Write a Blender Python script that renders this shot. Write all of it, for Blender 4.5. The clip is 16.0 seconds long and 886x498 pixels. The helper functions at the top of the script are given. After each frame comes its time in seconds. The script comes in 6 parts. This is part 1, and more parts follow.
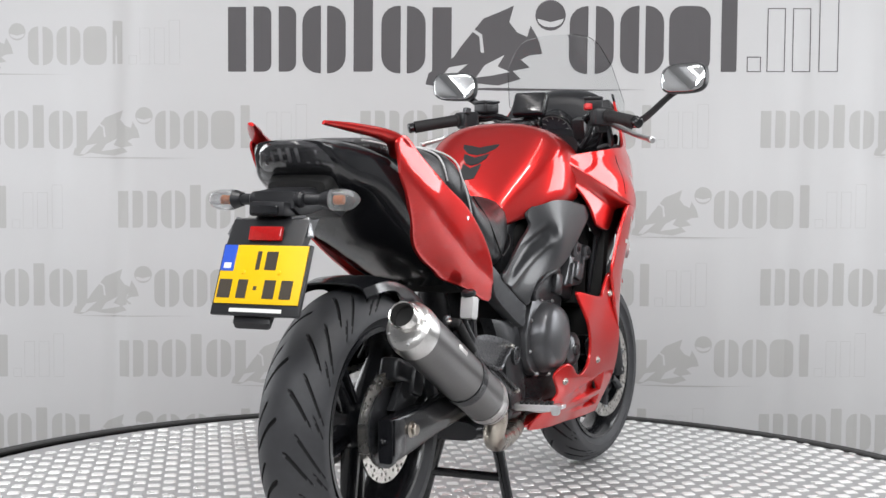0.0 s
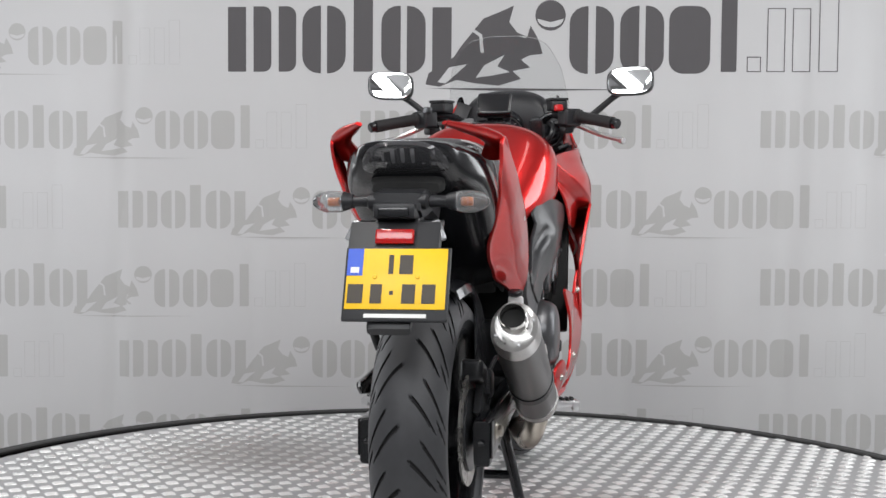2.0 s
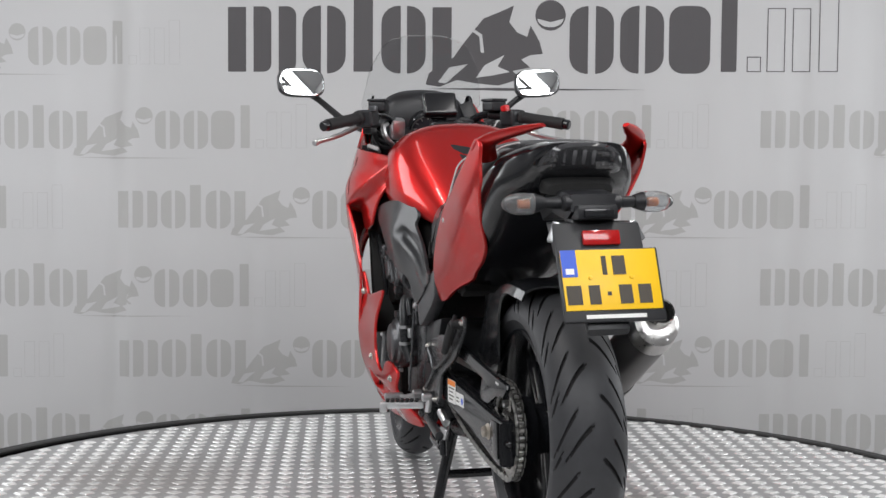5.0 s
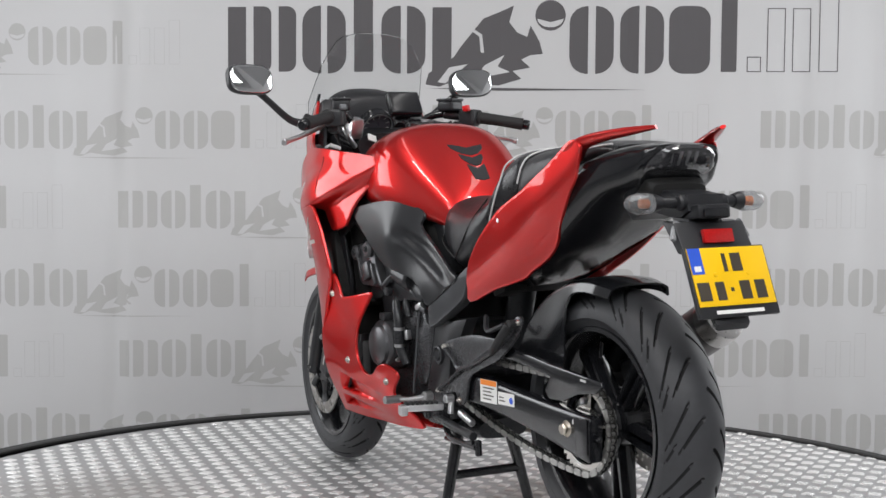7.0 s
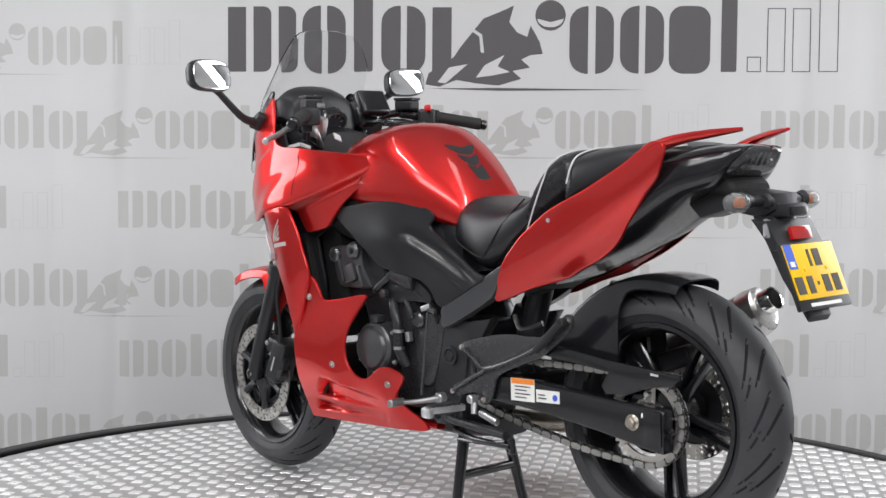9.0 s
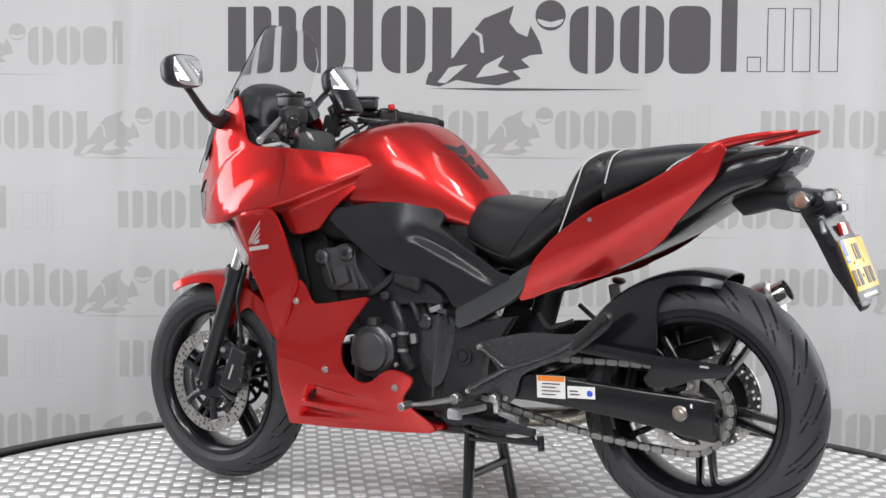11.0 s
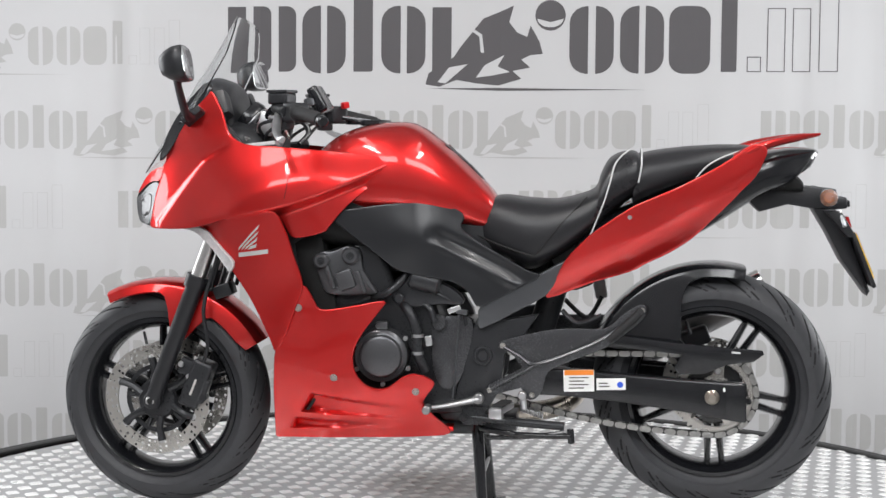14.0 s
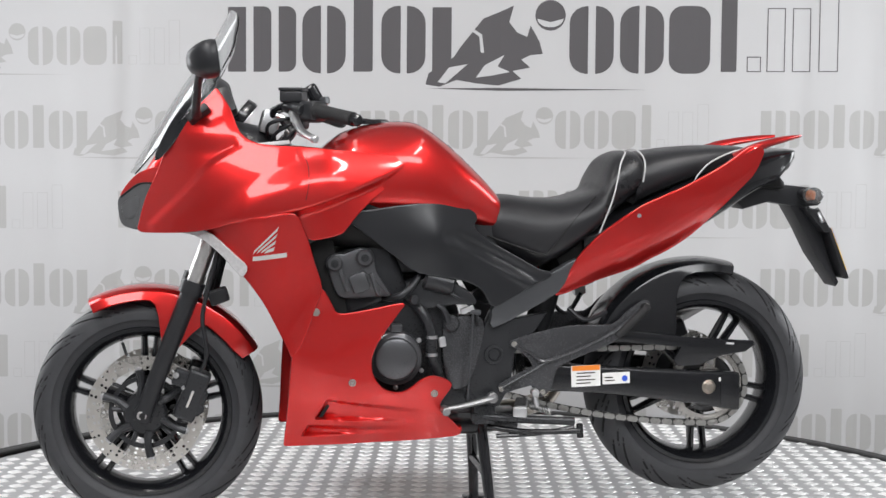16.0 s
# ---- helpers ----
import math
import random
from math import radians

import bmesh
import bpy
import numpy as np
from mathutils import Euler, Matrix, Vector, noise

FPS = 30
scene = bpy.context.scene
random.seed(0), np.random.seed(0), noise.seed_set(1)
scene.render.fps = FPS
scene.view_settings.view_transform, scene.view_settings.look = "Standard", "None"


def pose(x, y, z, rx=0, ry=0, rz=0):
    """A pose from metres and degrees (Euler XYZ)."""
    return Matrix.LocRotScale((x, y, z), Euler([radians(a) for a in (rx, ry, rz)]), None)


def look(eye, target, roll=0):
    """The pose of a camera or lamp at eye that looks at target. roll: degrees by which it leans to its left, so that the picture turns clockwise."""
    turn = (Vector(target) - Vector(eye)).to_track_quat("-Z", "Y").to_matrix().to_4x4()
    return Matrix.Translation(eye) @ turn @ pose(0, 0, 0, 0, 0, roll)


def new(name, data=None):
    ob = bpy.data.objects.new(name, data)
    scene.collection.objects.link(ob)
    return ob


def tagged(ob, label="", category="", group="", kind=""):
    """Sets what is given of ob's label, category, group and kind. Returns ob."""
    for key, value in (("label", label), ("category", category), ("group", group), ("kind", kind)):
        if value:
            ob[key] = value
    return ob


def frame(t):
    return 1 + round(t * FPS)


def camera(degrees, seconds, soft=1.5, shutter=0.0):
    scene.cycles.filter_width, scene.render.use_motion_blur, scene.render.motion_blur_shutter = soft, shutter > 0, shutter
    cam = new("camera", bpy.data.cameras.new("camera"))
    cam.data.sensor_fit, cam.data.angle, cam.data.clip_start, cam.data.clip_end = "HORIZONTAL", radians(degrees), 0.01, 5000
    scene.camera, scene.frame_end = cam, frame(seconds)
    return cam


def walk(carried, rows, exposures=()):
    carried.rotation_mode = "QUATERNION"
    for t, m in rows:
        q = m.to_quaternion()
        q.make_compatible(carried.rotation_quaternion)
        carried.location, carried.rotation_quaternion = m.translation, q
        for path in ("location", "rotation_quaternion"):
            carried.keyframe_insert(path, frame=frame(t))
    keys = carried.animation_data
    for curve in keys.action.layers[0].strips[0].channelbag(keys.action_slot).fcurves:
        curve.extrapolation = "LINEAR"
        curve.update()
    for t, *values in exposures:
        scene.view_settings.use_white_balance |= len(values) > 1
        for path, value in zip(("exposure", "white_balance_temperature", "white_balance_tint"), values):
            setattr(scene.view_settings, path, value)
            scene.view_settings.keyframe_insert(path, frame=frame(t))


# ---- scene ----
# camera: fixed on its stand in front of the turntable
EYE = Vector((0.0, -3.786, 0.949))
AIM = Vector((-0.01425, 0.99802, -0.06135))
cam = camera(34.32, 16.0)
walk(cam, [(0, look(EYE, EYE + AIM, 0.43)), (16, look(EYE, EYE + AIM, 0.43))],
     [(0, 0.18), (0.5, 0.20), (1, 0.12), (2, -0.07), (3, -0.28), (4, -0.26), (6.5, -0.13), (7.5, -0.09), (8, 0.05), (9, 0.07), (12.5, 0.10), (13.5, 0.18), (14.5, 0.17), (16, 0.15)])

# turntable angle by time, degrees
SPIN = [(0, 65.17), (1, 73.0), (2, 81.0), (3, 89.0), (4, 96.85), (6.5, 116.5), (7.5, 124.4), (8.5, 132.2), (9, 136.1),
        (11.5, 155.5), (12.5, 163.3), (13.5, 171.1), (14.5, 178.9), (15.5, 186.6), (16, 190.4)]
SEAT = pose(0.094, -0.046, 0, -1.0, 0, -0.75)   # the motorcycle's place on the turntable

# ------------------------------------------------------------------ light
world = bpy.data.worlds.new("hall_world")
world.use_nodes = True
world.node_tree.nodes["Background"].inputs[0].default_value = (0.9, 0.93, 1.0, 1)
world.node_tree.nodes["Background"].inputs[1].default_value = 0.12
scene.world = world


def area_lamp(name, eye, target, sx, sy, power, colour):
    data = bpy.data.lights.new(name, "AREA")
    data.shape, data.size, data.size_y, data.energy, data.color = "RECTANGLE", sx, sy, power, colour
    ob = new(name, data)
    ob.matrix_world = look(eye, target)
    return ob


WARM, COOL = (1.0, 0.975, 0.955), (0.97, 0.98, 1.0)
for lx, ly, pw in ((-1.4, -1.6, 44), (1.4, -1.6, 44), (-1.2, -0.1, 4), (1.2, -0.1, 4)):
    area_lamp("ceiling_lamp", (lx, ly, 3.36), (lx, ly, 0), 0.16, 1.9, pw, WARM)
# unseen lamps added: tall fills beside the turntable, two broad fills under the ceiling
area_lamp("side_fill", (2.75, 1.0, 1.45), (0.3, -0.1, 0.6), 1.0, 1.9, 35, (0.95, 0.97, 1.0))
area_lamp("side_fill", (-2.75, 1.0, 1.45), (-0.3, -0.1, 0.6), 1.0, 1.9, 31, (0.95, 0.97, 1.0))
area_lamp("overhead_fill", (-1.6, -3.9, 3.2), (-0.5, 0.2, 0.7), 2.4, 1.5, 90, COOL)
area_lamp("overhead_fill", (1.6, -3.9, 3.2), (0.5, 0.2, 0.7), 2.4, 1.5, 95, COOL)


# ------------------------------------------------------------------ materials
def material(name, colour, rough=0.5, metal=0.0, coat=0.0, scale=60.0, vary=0.12, bump=0.0, bump_scale=400.0, trans=0.0,
             ior=1.45, emit=0.0, rough_vary=0.08, spec=0.5, big=4.0, coat_rough=0.05, edge=None, coat_ior=1.5, stains=()):
    m = bpy.data.materials.new(name)
    m.use_nodes = True
    nt = m.node_tree
    b = nt.nodes["Principled BSDF"]
    b.inputs["Roughness"].default_value, b.inputs["Metallic"].default_value = rough, metal
    b.inputs["Coat Weight"].default_value, b.inputs["Coat Roughness"].default_value = coat, coat_rough
    b.inputs["Transmission Weight"].default_value, b.inputs["IOR"].default_value = trans, ior
    b.inputs["Specular IOR Level"].default_value, b.inputs["Coat IOR"].default_value = spec, coat_ior
    if edge:
        b.inputs["Specular Tint"].default_value = (*edge, 1)
    col = (*colour, 1)
    b.inputs["Base Color"].default_value = col
    if emit:
        b.inputs["Emission Color"].default_value, b.inputs["Emission Strength"].default_value = col, emit
    if vary or bump or rough_vary:
        tc = nt.nodes.new("ShaderNodeTexCoord")
        n1, n2 = nt.nodes.new("ShaderNodeTexNoise"), nt.nodes.new("ShaderNodeTexNoise")
        n1.inputs["Scale"].default_value, n1.inputs["Detail"].default_value = scale, 4
        n2.inputs["Scale"].default_value, n2.inputs["Detail"].default_value = big, 3
        add = nt.nodes.new("ShaderNodeMath")
        add.operation = "ADD"
        for i, n in enumerate((n1, n2)):
            nt.links.new(tc.outputs["Object"], n.inputs["Vector"])
            nt.links.new(n.outputs["Fac"], add.inputs[i])
        if vary:
            mr = nt.nodes.new("ShaderNodeMapRange")
            mr.inputs["From Min"].default_value, mr.inputs["From Max"].default_value = 0.6, 1.4
            mr.inputs["To Min"].default_value, mr.inputs["To Max"].default_value = 1 - vary, 1 + vary
            mul = nt.nodes.new("ShaderNodeVectorMath")
            mul.operation = "SCALE"
            mul.inputs[0].default_value = colour
            nt.links.new(add.outputs[0], mr.inputs["Value"])
            nt.links.new(mr.outputs[0], mul.inputs["Scale"])
            last = mul.outputs[0]
            for centre, reach, tone in stains:
                far, rag, cut, mix = (nt.nodes.new("ShaderNode" + k) for k in ("VectorMath", "Math", "MapRange", "Mix"))
                far.operation, rag.operation, mix.data_type = "DISTANCE", "MULTIPLY_ADD", "RGBA"
                far.inputs[1].default_value = centre
                rag.inputs[1].default_value = -0.35
                cut.inputs["From Min"].default_value, cut.inputs["From Max"].default_value = reach * 1.0 - 0.35, reach * 0.3 - 0.35
                cut.inputs["To Max"].default_value = 0.85
                mix.inputs["B"].default_value = (*tone, 1)
                nt.links.new(tc.outputs["Object"], far.inputs[0])
                nt.links.new(add.outputs[0], rag.inputs[0])
                nt.links.new(far.outputs["Value"], rag.inputs[2])
                nt.links.new(rag.outputs[0], cut.inputs["Value"])
                nt.links.new(cut.outputs[0], mix.inputs["Factor"])
                nt.links.new(last, mix.inputs["A"])
                last = mix.outputs["Result"]
            nt.links.new(last, b.inputs["Base Color"])
        if rough_vary:
            mr2 = nt.nodes.new("ShaderNodeMapRange")
            mr2.inputs["From Min"].default_value, mr2.inputs["From Max"].default_value = 0.6, 1.4
            mr2.inputs["To Min"].default_value, mr2.inputs["To Max"].default_value = max(0.02, rough - rough_vary), min(1, rough + rough_vary)
            nt.links.new(add.outputs[0], mr2.inputs["Value"])
            nt.links.new(mr2.outputs[0], b.inputs["Roughness"])
        if bump:
            n3, bp = nt.nodes.new("ShaderNodeTexNoise"), nt.nodes.new("ShaderNodeBump")
            n3.inputs["Scale"].default_value, n3.inputs["Detail"].default_value = bump_scale, 2
            bp.inputs["Strength"].default_value, bp.inputs["Distance"].default_value = bump, 0.001
            nt.links.new(tc.outputs["Object"], n3.inputs["Vector"])
            nt.links.new(n3.outputs["Fac"], bp.inputs["Height"])
            nt.links.new(bp.outputs["Normal"], b.inputs["Normal"])
    return m


M = {
    "red": material("candy_red_paint", (0.62, 0.023, 0.022), 0.34, 0.82, 1.0, scale=900, vary=0.08, rough_vary=0.02, spec=0.3, coat_rough=0.05, edge=(0.80, 0.11, 0.10), coat_ior=1.46),
    "red_flat": material("solid_red_plastic", (0.55, 0.01, 0.012), 0.35, vary=0.05),
    "black": material("textured_black_plastic", (0.016, 0.0165, 0.019), 0.40, scale=90, bump=0.08, bump_scale=900, vary=0.08, rough_vary=0.03),
    "gloss": material("gloss_black_paint", (0.010, 0.0105, 0.0125), 0.20, coat=0.3, vary=0.08, rough_vary=0.03),
    "cover": material("satin_dark_grey_plastic", (0.014, 0.0147, 0.017), 0.30, coat=0.1, scale=900, bump=0.03, bump_scale=1200, vary=0.06, rough_vary=0.02, big=9.0),
    "frame": material("cheek_sheen_grey", (0.30, 0.305, 0.315), 0.25, 0.5, vary=0.08),
    "strip": material("mid_grey_frame_paint", (0.085, 0.088, 0.094), 0.30, 0.5, vary=0.06, rough_vary=0.03),
    "casting": material("dark_cast_alloy", (0.075, 0.076, 0.081), 0.27, 0.55, scale=300, vary=0.10, bump=0.06, bump_scale=700, rough_vary=0.03),
    "casting_bright": material("dull_bare_alloy", (0.34, 0.34, 0.345), 0.40, 0.9, scale=300, vary=0.12),
    "engine": material("dark_engine_paint", (0.10, 0.101, 0.107), 0.30, 0.6, scale=300, vary=0.12, bump=0.06, bump_scale=700, rough_vary=0.04),
    "engine_black": material("black_engine_paint", (0.030, 0.031, 0.034), 0.30, 0.25, scale=200, vary=0.15, bump=0.06, bump_scale=700, rough_vary=0.05),
    "rubber": material("tyre_rubber", (0.040, 0.041, 0.045), 0.52, scale=50, vary=0.18, bump=0.2, bump_scale=300, rough_vary=0.10),
    "groove": material("shaded_groove_rubber", (0.010, 0.010, 0.011), 0.85, vary=0.1),
    "grip": material("grip_rubber", (0.016, 0.016, 0.017), 0.7, bump=0.4, bump_scale=700, vary=0.2),
    "leather": material("black_seat_vinyl", (0.016, 0.016, 0.018), 0.32, scale=30, bump=0.3, bump_scale=650, vary=0.15),
    "piping": material("grey_seat_piping", (0.55, 0.55, 0.55), 0.5, vary=0.1),
    "chrome": material("polished_steel", (0.75, 0.74, 0.72), 0.16, 1.0, vary=0.06, rough_vary=0.08),
    "alu": material("brushed_aluminium", (0.62, 0.62, 0.63), 0.36, 1.0, vary=0.1, rough_vary=0.08),
    "steel": material("brake_disc_steel", (0.55, 0.53, 0.50), 0.28, 0.9, scale=20, vary=0.12, rough_vary=0.1),
    "chain": material("oily_chain_steel", (0.40, 0.395, 0.38), 0.32, 0.9, scale=80, vary=0.25),
    "chain_shade": material("oily_chain_steel_gap_shade", (0.07, 0.07, 0.068), 0.40, 0.7, scale=80, vary=0.3),
    "satin": material("satin_stainless_steel", (0.62, 0.61, 0.60), 0.30, 1.0, scale=160, vary=0.10, rough_vary=0.06),
    "carbon": material("dark_silencer_sleeve", (0.17, 0.165, 0.165), 0.36, 0.8, scale=200, vary=0.12),
    "pipe": material("heat_stained_steel", (0.42, 0.38, 0.33), 0.3, 1.0, scale=14, vary=0.3, rough_vary=0.12),
    # near-black for dark fittings, and for the shade in bores, slots and recesses
    "dark": material("black_fitting_and_void_shade", (0.006, 0.006, 0.006), 0.7, vary=0.1),
    "glass": material("clear_screen", (0.90, 0.91, 0.91), 0.02, trans=1.0, ior=1.2, vary=0, rough_vary=0),
    "lens": material("clear_lens_plastic", (0.62, 0.63, 0.64), 0.07, trans=0.85, ior=1.3, vary=0.05, rough_vary=0.03),
    "clear": material("clear_indicator_plastic", (0.72, 0.73, 0.74), 0.10, trans=0.3, coat=0.5, scale=120, vary=0.2),
    "smoke": material("smoked_lens_plastic", (0.05, 0.05, 0.055), 0.07, trans=0.3, coat=0.6, vary=0.05, rough_vary=0.02),
    "head": material("headlight_lens", (0.10, 0.102, 0.106), 0.14, 0.3, coat=0.4, scale=30, vary=0.2, rough_vary=0.02),
    "cell": material("lamp_cell_reflector", (0.22, 0.22, 0.23), 0.2, 0.7, vary=0.3),
    "amber": material("amber_bulb", (0.60, 0.15, 0.02), 0.3, vary=0.1),
    "redlens": material("red_lens", (0.45, 0.008, 0.008), 0.15, coat=0.6, scale=200, vary=0.2),
    "mirror": material("mirror_glass", (0.90, 0.91, 0.92), 0.05, 1.0, vary=0, rough_vary=0),
    "plate": material("yellow_plate", (0.92, 0.55, 0.003), 0.38, scale=20, vary=0.06),
    "blue": material("blue_plate_field", (0.03, 0.10, 0.60), 0.4, vary=0.05),
    "ink": material("black_plate_print", (0.05, 0.04, 0.03), 0.5, vary=0.1),
    "white": material("white_print", (0.82, 0.82, 0.80), 0.5, vary=0.04),
    "orange": material("orange_print", (0.85, 0.25, 0.03), 0.5, vary=0.05),
    "silver": material("silver_print", (0.62, 0.60, 0.58), 0.35, 0.4, vary=0.06),
    "lcd": material("lcd_glass", (0.16, 0.18, 0.21), 0.12, coat=0.5, vary=0.1),
    "dial": material("dial_face", (0.09, 0.09, 0.11), 0.3, coat=0.8, vary=0.1),
    "treadplate": material("aluminium_tread_plate", (0.46, 0.46, 0.465), 0.42, 0.6, scale=35, vary=0.12, rough_vary=0.1, bump=0.1, bump_scale=250, big=1.6,
                           stains=(((0.67, 0, -0.81), 0.42, (0.36, 0.34, 0.33)), ((0.07, 0, 0.36), 0.30, (0.21, 0.19, 0.175)))),
    # near white: the glint of the studs is put into their colour
    "stud": material("worn_stud_with_glint", (0.93, 0.93, 0.92), 0.30, 0.35, scale=14, vary=0.16, rough_vary=0.10, big=1.4,
                     stains=(((0.67, 0.81, 0), 0.42, (0.46, 0.45, 0.44)), ((0.07, -0.36, 0), 0.30, (0.30, 0.27, 0.25)))),
    "rim": material("black_turntable_rim", (0.02, 0.02, 0.02), 0.6, vary=0.2),
    "banner": material("light_grey_banner_cloth", (0.555, 0.555, 0.56), 0.6, scale=3, vary=0.03, bump=0.05, bump_scale=900, big=0.8),
    "print": material("dark_grey_banner_print", (0.085, 0.08, 0.085), 0.55, scale=3, vary=0.06),
    "pale": material("pale_grey_banner_print", (0.435, 0.432, 0.425), 0.6, scale=3, vary=0.04),
    "wall": material("hall_wall_paint", (0.78, 0.78, 0.785), 0.8, scale=8, vary=0.05),
    "hallfloor": material("grey_hall_floor", (0.30, 0.30, 0.30), 0.55, scale=8, vary=0.12),
    "ceil": material("white_ceiling_paint", (0.55, 0.55, 0.555), 0.85, scale=8, vary=0.04),
}


# ------------------------------------------------------------------ builders
def part(name, bm, mat, parent=None, label="", smooth=True, keep=False):
    me = bpy.data.meshes.new(name)
    if not keep:
        bmesh.ops.recalc_face_normals(bm, faces=bm.faces)
    bm.to_mesh(me)
    bm.free()
    if smooth:
        me.polygons.foreach_set("use_smooth", [True] * len(me.polygons))
        me.set_sharp_from_angle(angle=radians(38))
    for m in (mat if isinstance(mat, (list, tuple)) else [mat]):
        me.materials.append(M[m])
    ob = new(name, me)
    ob.parent = parent
    if label:
        ob["label"] = label
    return ob


def empty(name):
    return new(name)


def add(bm, other, m=None):
    me = bpy.data.meshes.new("tmp")
    other.to_mesh(me)
    other.free()
    if m is not None:
        me.transform(m)
    bm.from_mesh(me)
    bpy.data.meshes.remove(me)
    return bm


def joined(*bms):
    out = bmesh.new()
    for b in bms:
        add(out, b)
    return out


def box(c, size, rot=(0, 0, 0), bevel=0.004, seg=2):
    bm = bmesh.new()
    bmesh.ops.create_cube(bm, size=1.0)
    bmesh.ops.scale(bm, vec=size, verts=bm.verts)
    if bevel:
        bmesh.ops.bevel(bm, geom=bm.edges[:], offset=min(bevel, min(size) * 0.45), segments=seg, affect="EDGES", profile=0.6)
    bmesh.ops.transform(bm, matrix=pose(*c, *rot), verts=bm.verts)
    return bm


def spline(pts, n=8, closed=False):
    P = [Vector(p) for p in pts]
    out, k = [], len(P)
    for i in range(k if closed else k - 1):
        a = P[(i - 1) % k] if closed or i else P[0]
        b, c = P[i], P[(i + 1) % k]
        d = P[(i + 2) % k] if closed or i + 2 < k else P[-1]
        for j in range(n):
            t = j / n
            out.append(0.5 * ((2 * b) + (c - a) * t + (2 * a - 5 * b + 4 * c - d) * t * t + (3 * b - a - 3 * c + d) * t ** 3))
    if not closed:
        out.append(P[-1])
    return out


def rings(rs, closed_ring=True, caps=True):
    bm = bmesh.new()
    V = [[bm.verts.new(p) for p in r] for r in rs]
    n = len(rs[0])
    for a, b in zip(V, V[1:]):
        for i in range(n if closed_ring else n - 1):
            j = (i + 1) % n
            bm.faces.new((a[i], a[j], b[j], b[i]))
    if caps and closed_ring:
        bm.faces.new(V[0][::-1])
        bm.faces.new(V[-1])
    return bm


def tube(pts, r, n=10, smooth=6, flat=1.0):
    P = spline(pts, smooth) if smooth > 1 and len(pts) > 2 else [Vector(p) for p in pts]
    k = len(P)
    rad = [r] * k if not isinstance(r, (list, tuple)) else [float(q) for q in np.interp(np.linspace(0, 1, k), np.linspace(0, 1, len(r)), r)]
    up = Vector((0, 0, 1)) if abs((P[-1] - P[0]).normalized().z) < 0.9 else Vector((0, 1, 0))
    rs = []
    for i, p in enumerate(P):
        t = (P[min(i + 1, k - 1)] - P[max(i - 1, 0)]).normalized()
        s = t.cross(up).normalized()
        up = s.cross(t).normalized()
        rs.append([p + rad[i] * (math.cos(a) * s + flat * math.sin(a) * up) for a in (2 * math.pi * j / n for j in range(n))])
    return rings(rs)


def lathe(profile, n=64, c=(0, 0, 0), closed=False, a0=0.0, a1=2 * math.pi):
    """Turns (radius, y) about the y axis through c."""
    bm = bmesh.new()
    full = abs(a1 - a0 - 2 * math.pi) < 1e-6
    cols = []
    for i in range(n if full else n + 1):
        a = a0 + (a1 - a0) * i / n
        cols.append([bm.verts.new((c[0] + r * math.cos(a), c[1] + y, c[2] + r * math.sin(a))) for r, y in profile])
    k = len(profile)
    for i in range(n):
        p, q = cols[i], cols[(i + 1) % len(cols)]
        for j in range(k if closed else k - 1):
            bm.faces.new((p[j], p[(j + 1) % k], q[(j + 1) % k], q[j]))
    return bm


def rod(a, b, r, n=12, bevel=0.0):
    """A round bar from a to b, with softened ends."""
    a, b = Vector(a), Vector(b)
    d = (b - a).normalized()
    e = min(bevel or r * 0.25, (b - a).length * 0.3)
    side = d.orthogonal().normalized()
    up = d.cross(side)
    rs = []
    for p, q in ((a, r - e), (a + d * e, r), (b - d * e, r), (b, r - e)):
        rs.append([p + q * (math.cos(t) * side + math.sin(t) * up) for t in (2 * math.pi * j / n for j in range(n))])
    return rings(rs)


def tps(ctrl, soft=9e-4):
    """A smooth sheet y(x, z) through a few control points (x, z, y)."""
    C = np.array(ctrl, float)
    d = np.hypot(C[:, None, 0] - C[None, :, 0], C[:, None, 1] - C[None, :, 1])
    K = np.where(d > 0, d * d * np.log(d + 1e-12), 0) + np.eye(len(C)) * soft
    Pm = np.c_[np.ones(len(C)), C[:, :2]]
    A = np.block([[K, Pm], [Pm.T, np.zeros((3, 3))]])
    w = np.linalg.solve(A, np.r_[C[:, 2], 0, 0, 0])

    def f(x, z):
        q = np.hypot(C[:, 0] - x, C[:, 1] - z)
        return float((np.where(q > 0, q * q * np.log(q + 1e-12), 0) * w[:-3]).sum() + w[-3] + w[-2] * x + w[-1] * z)
    return f


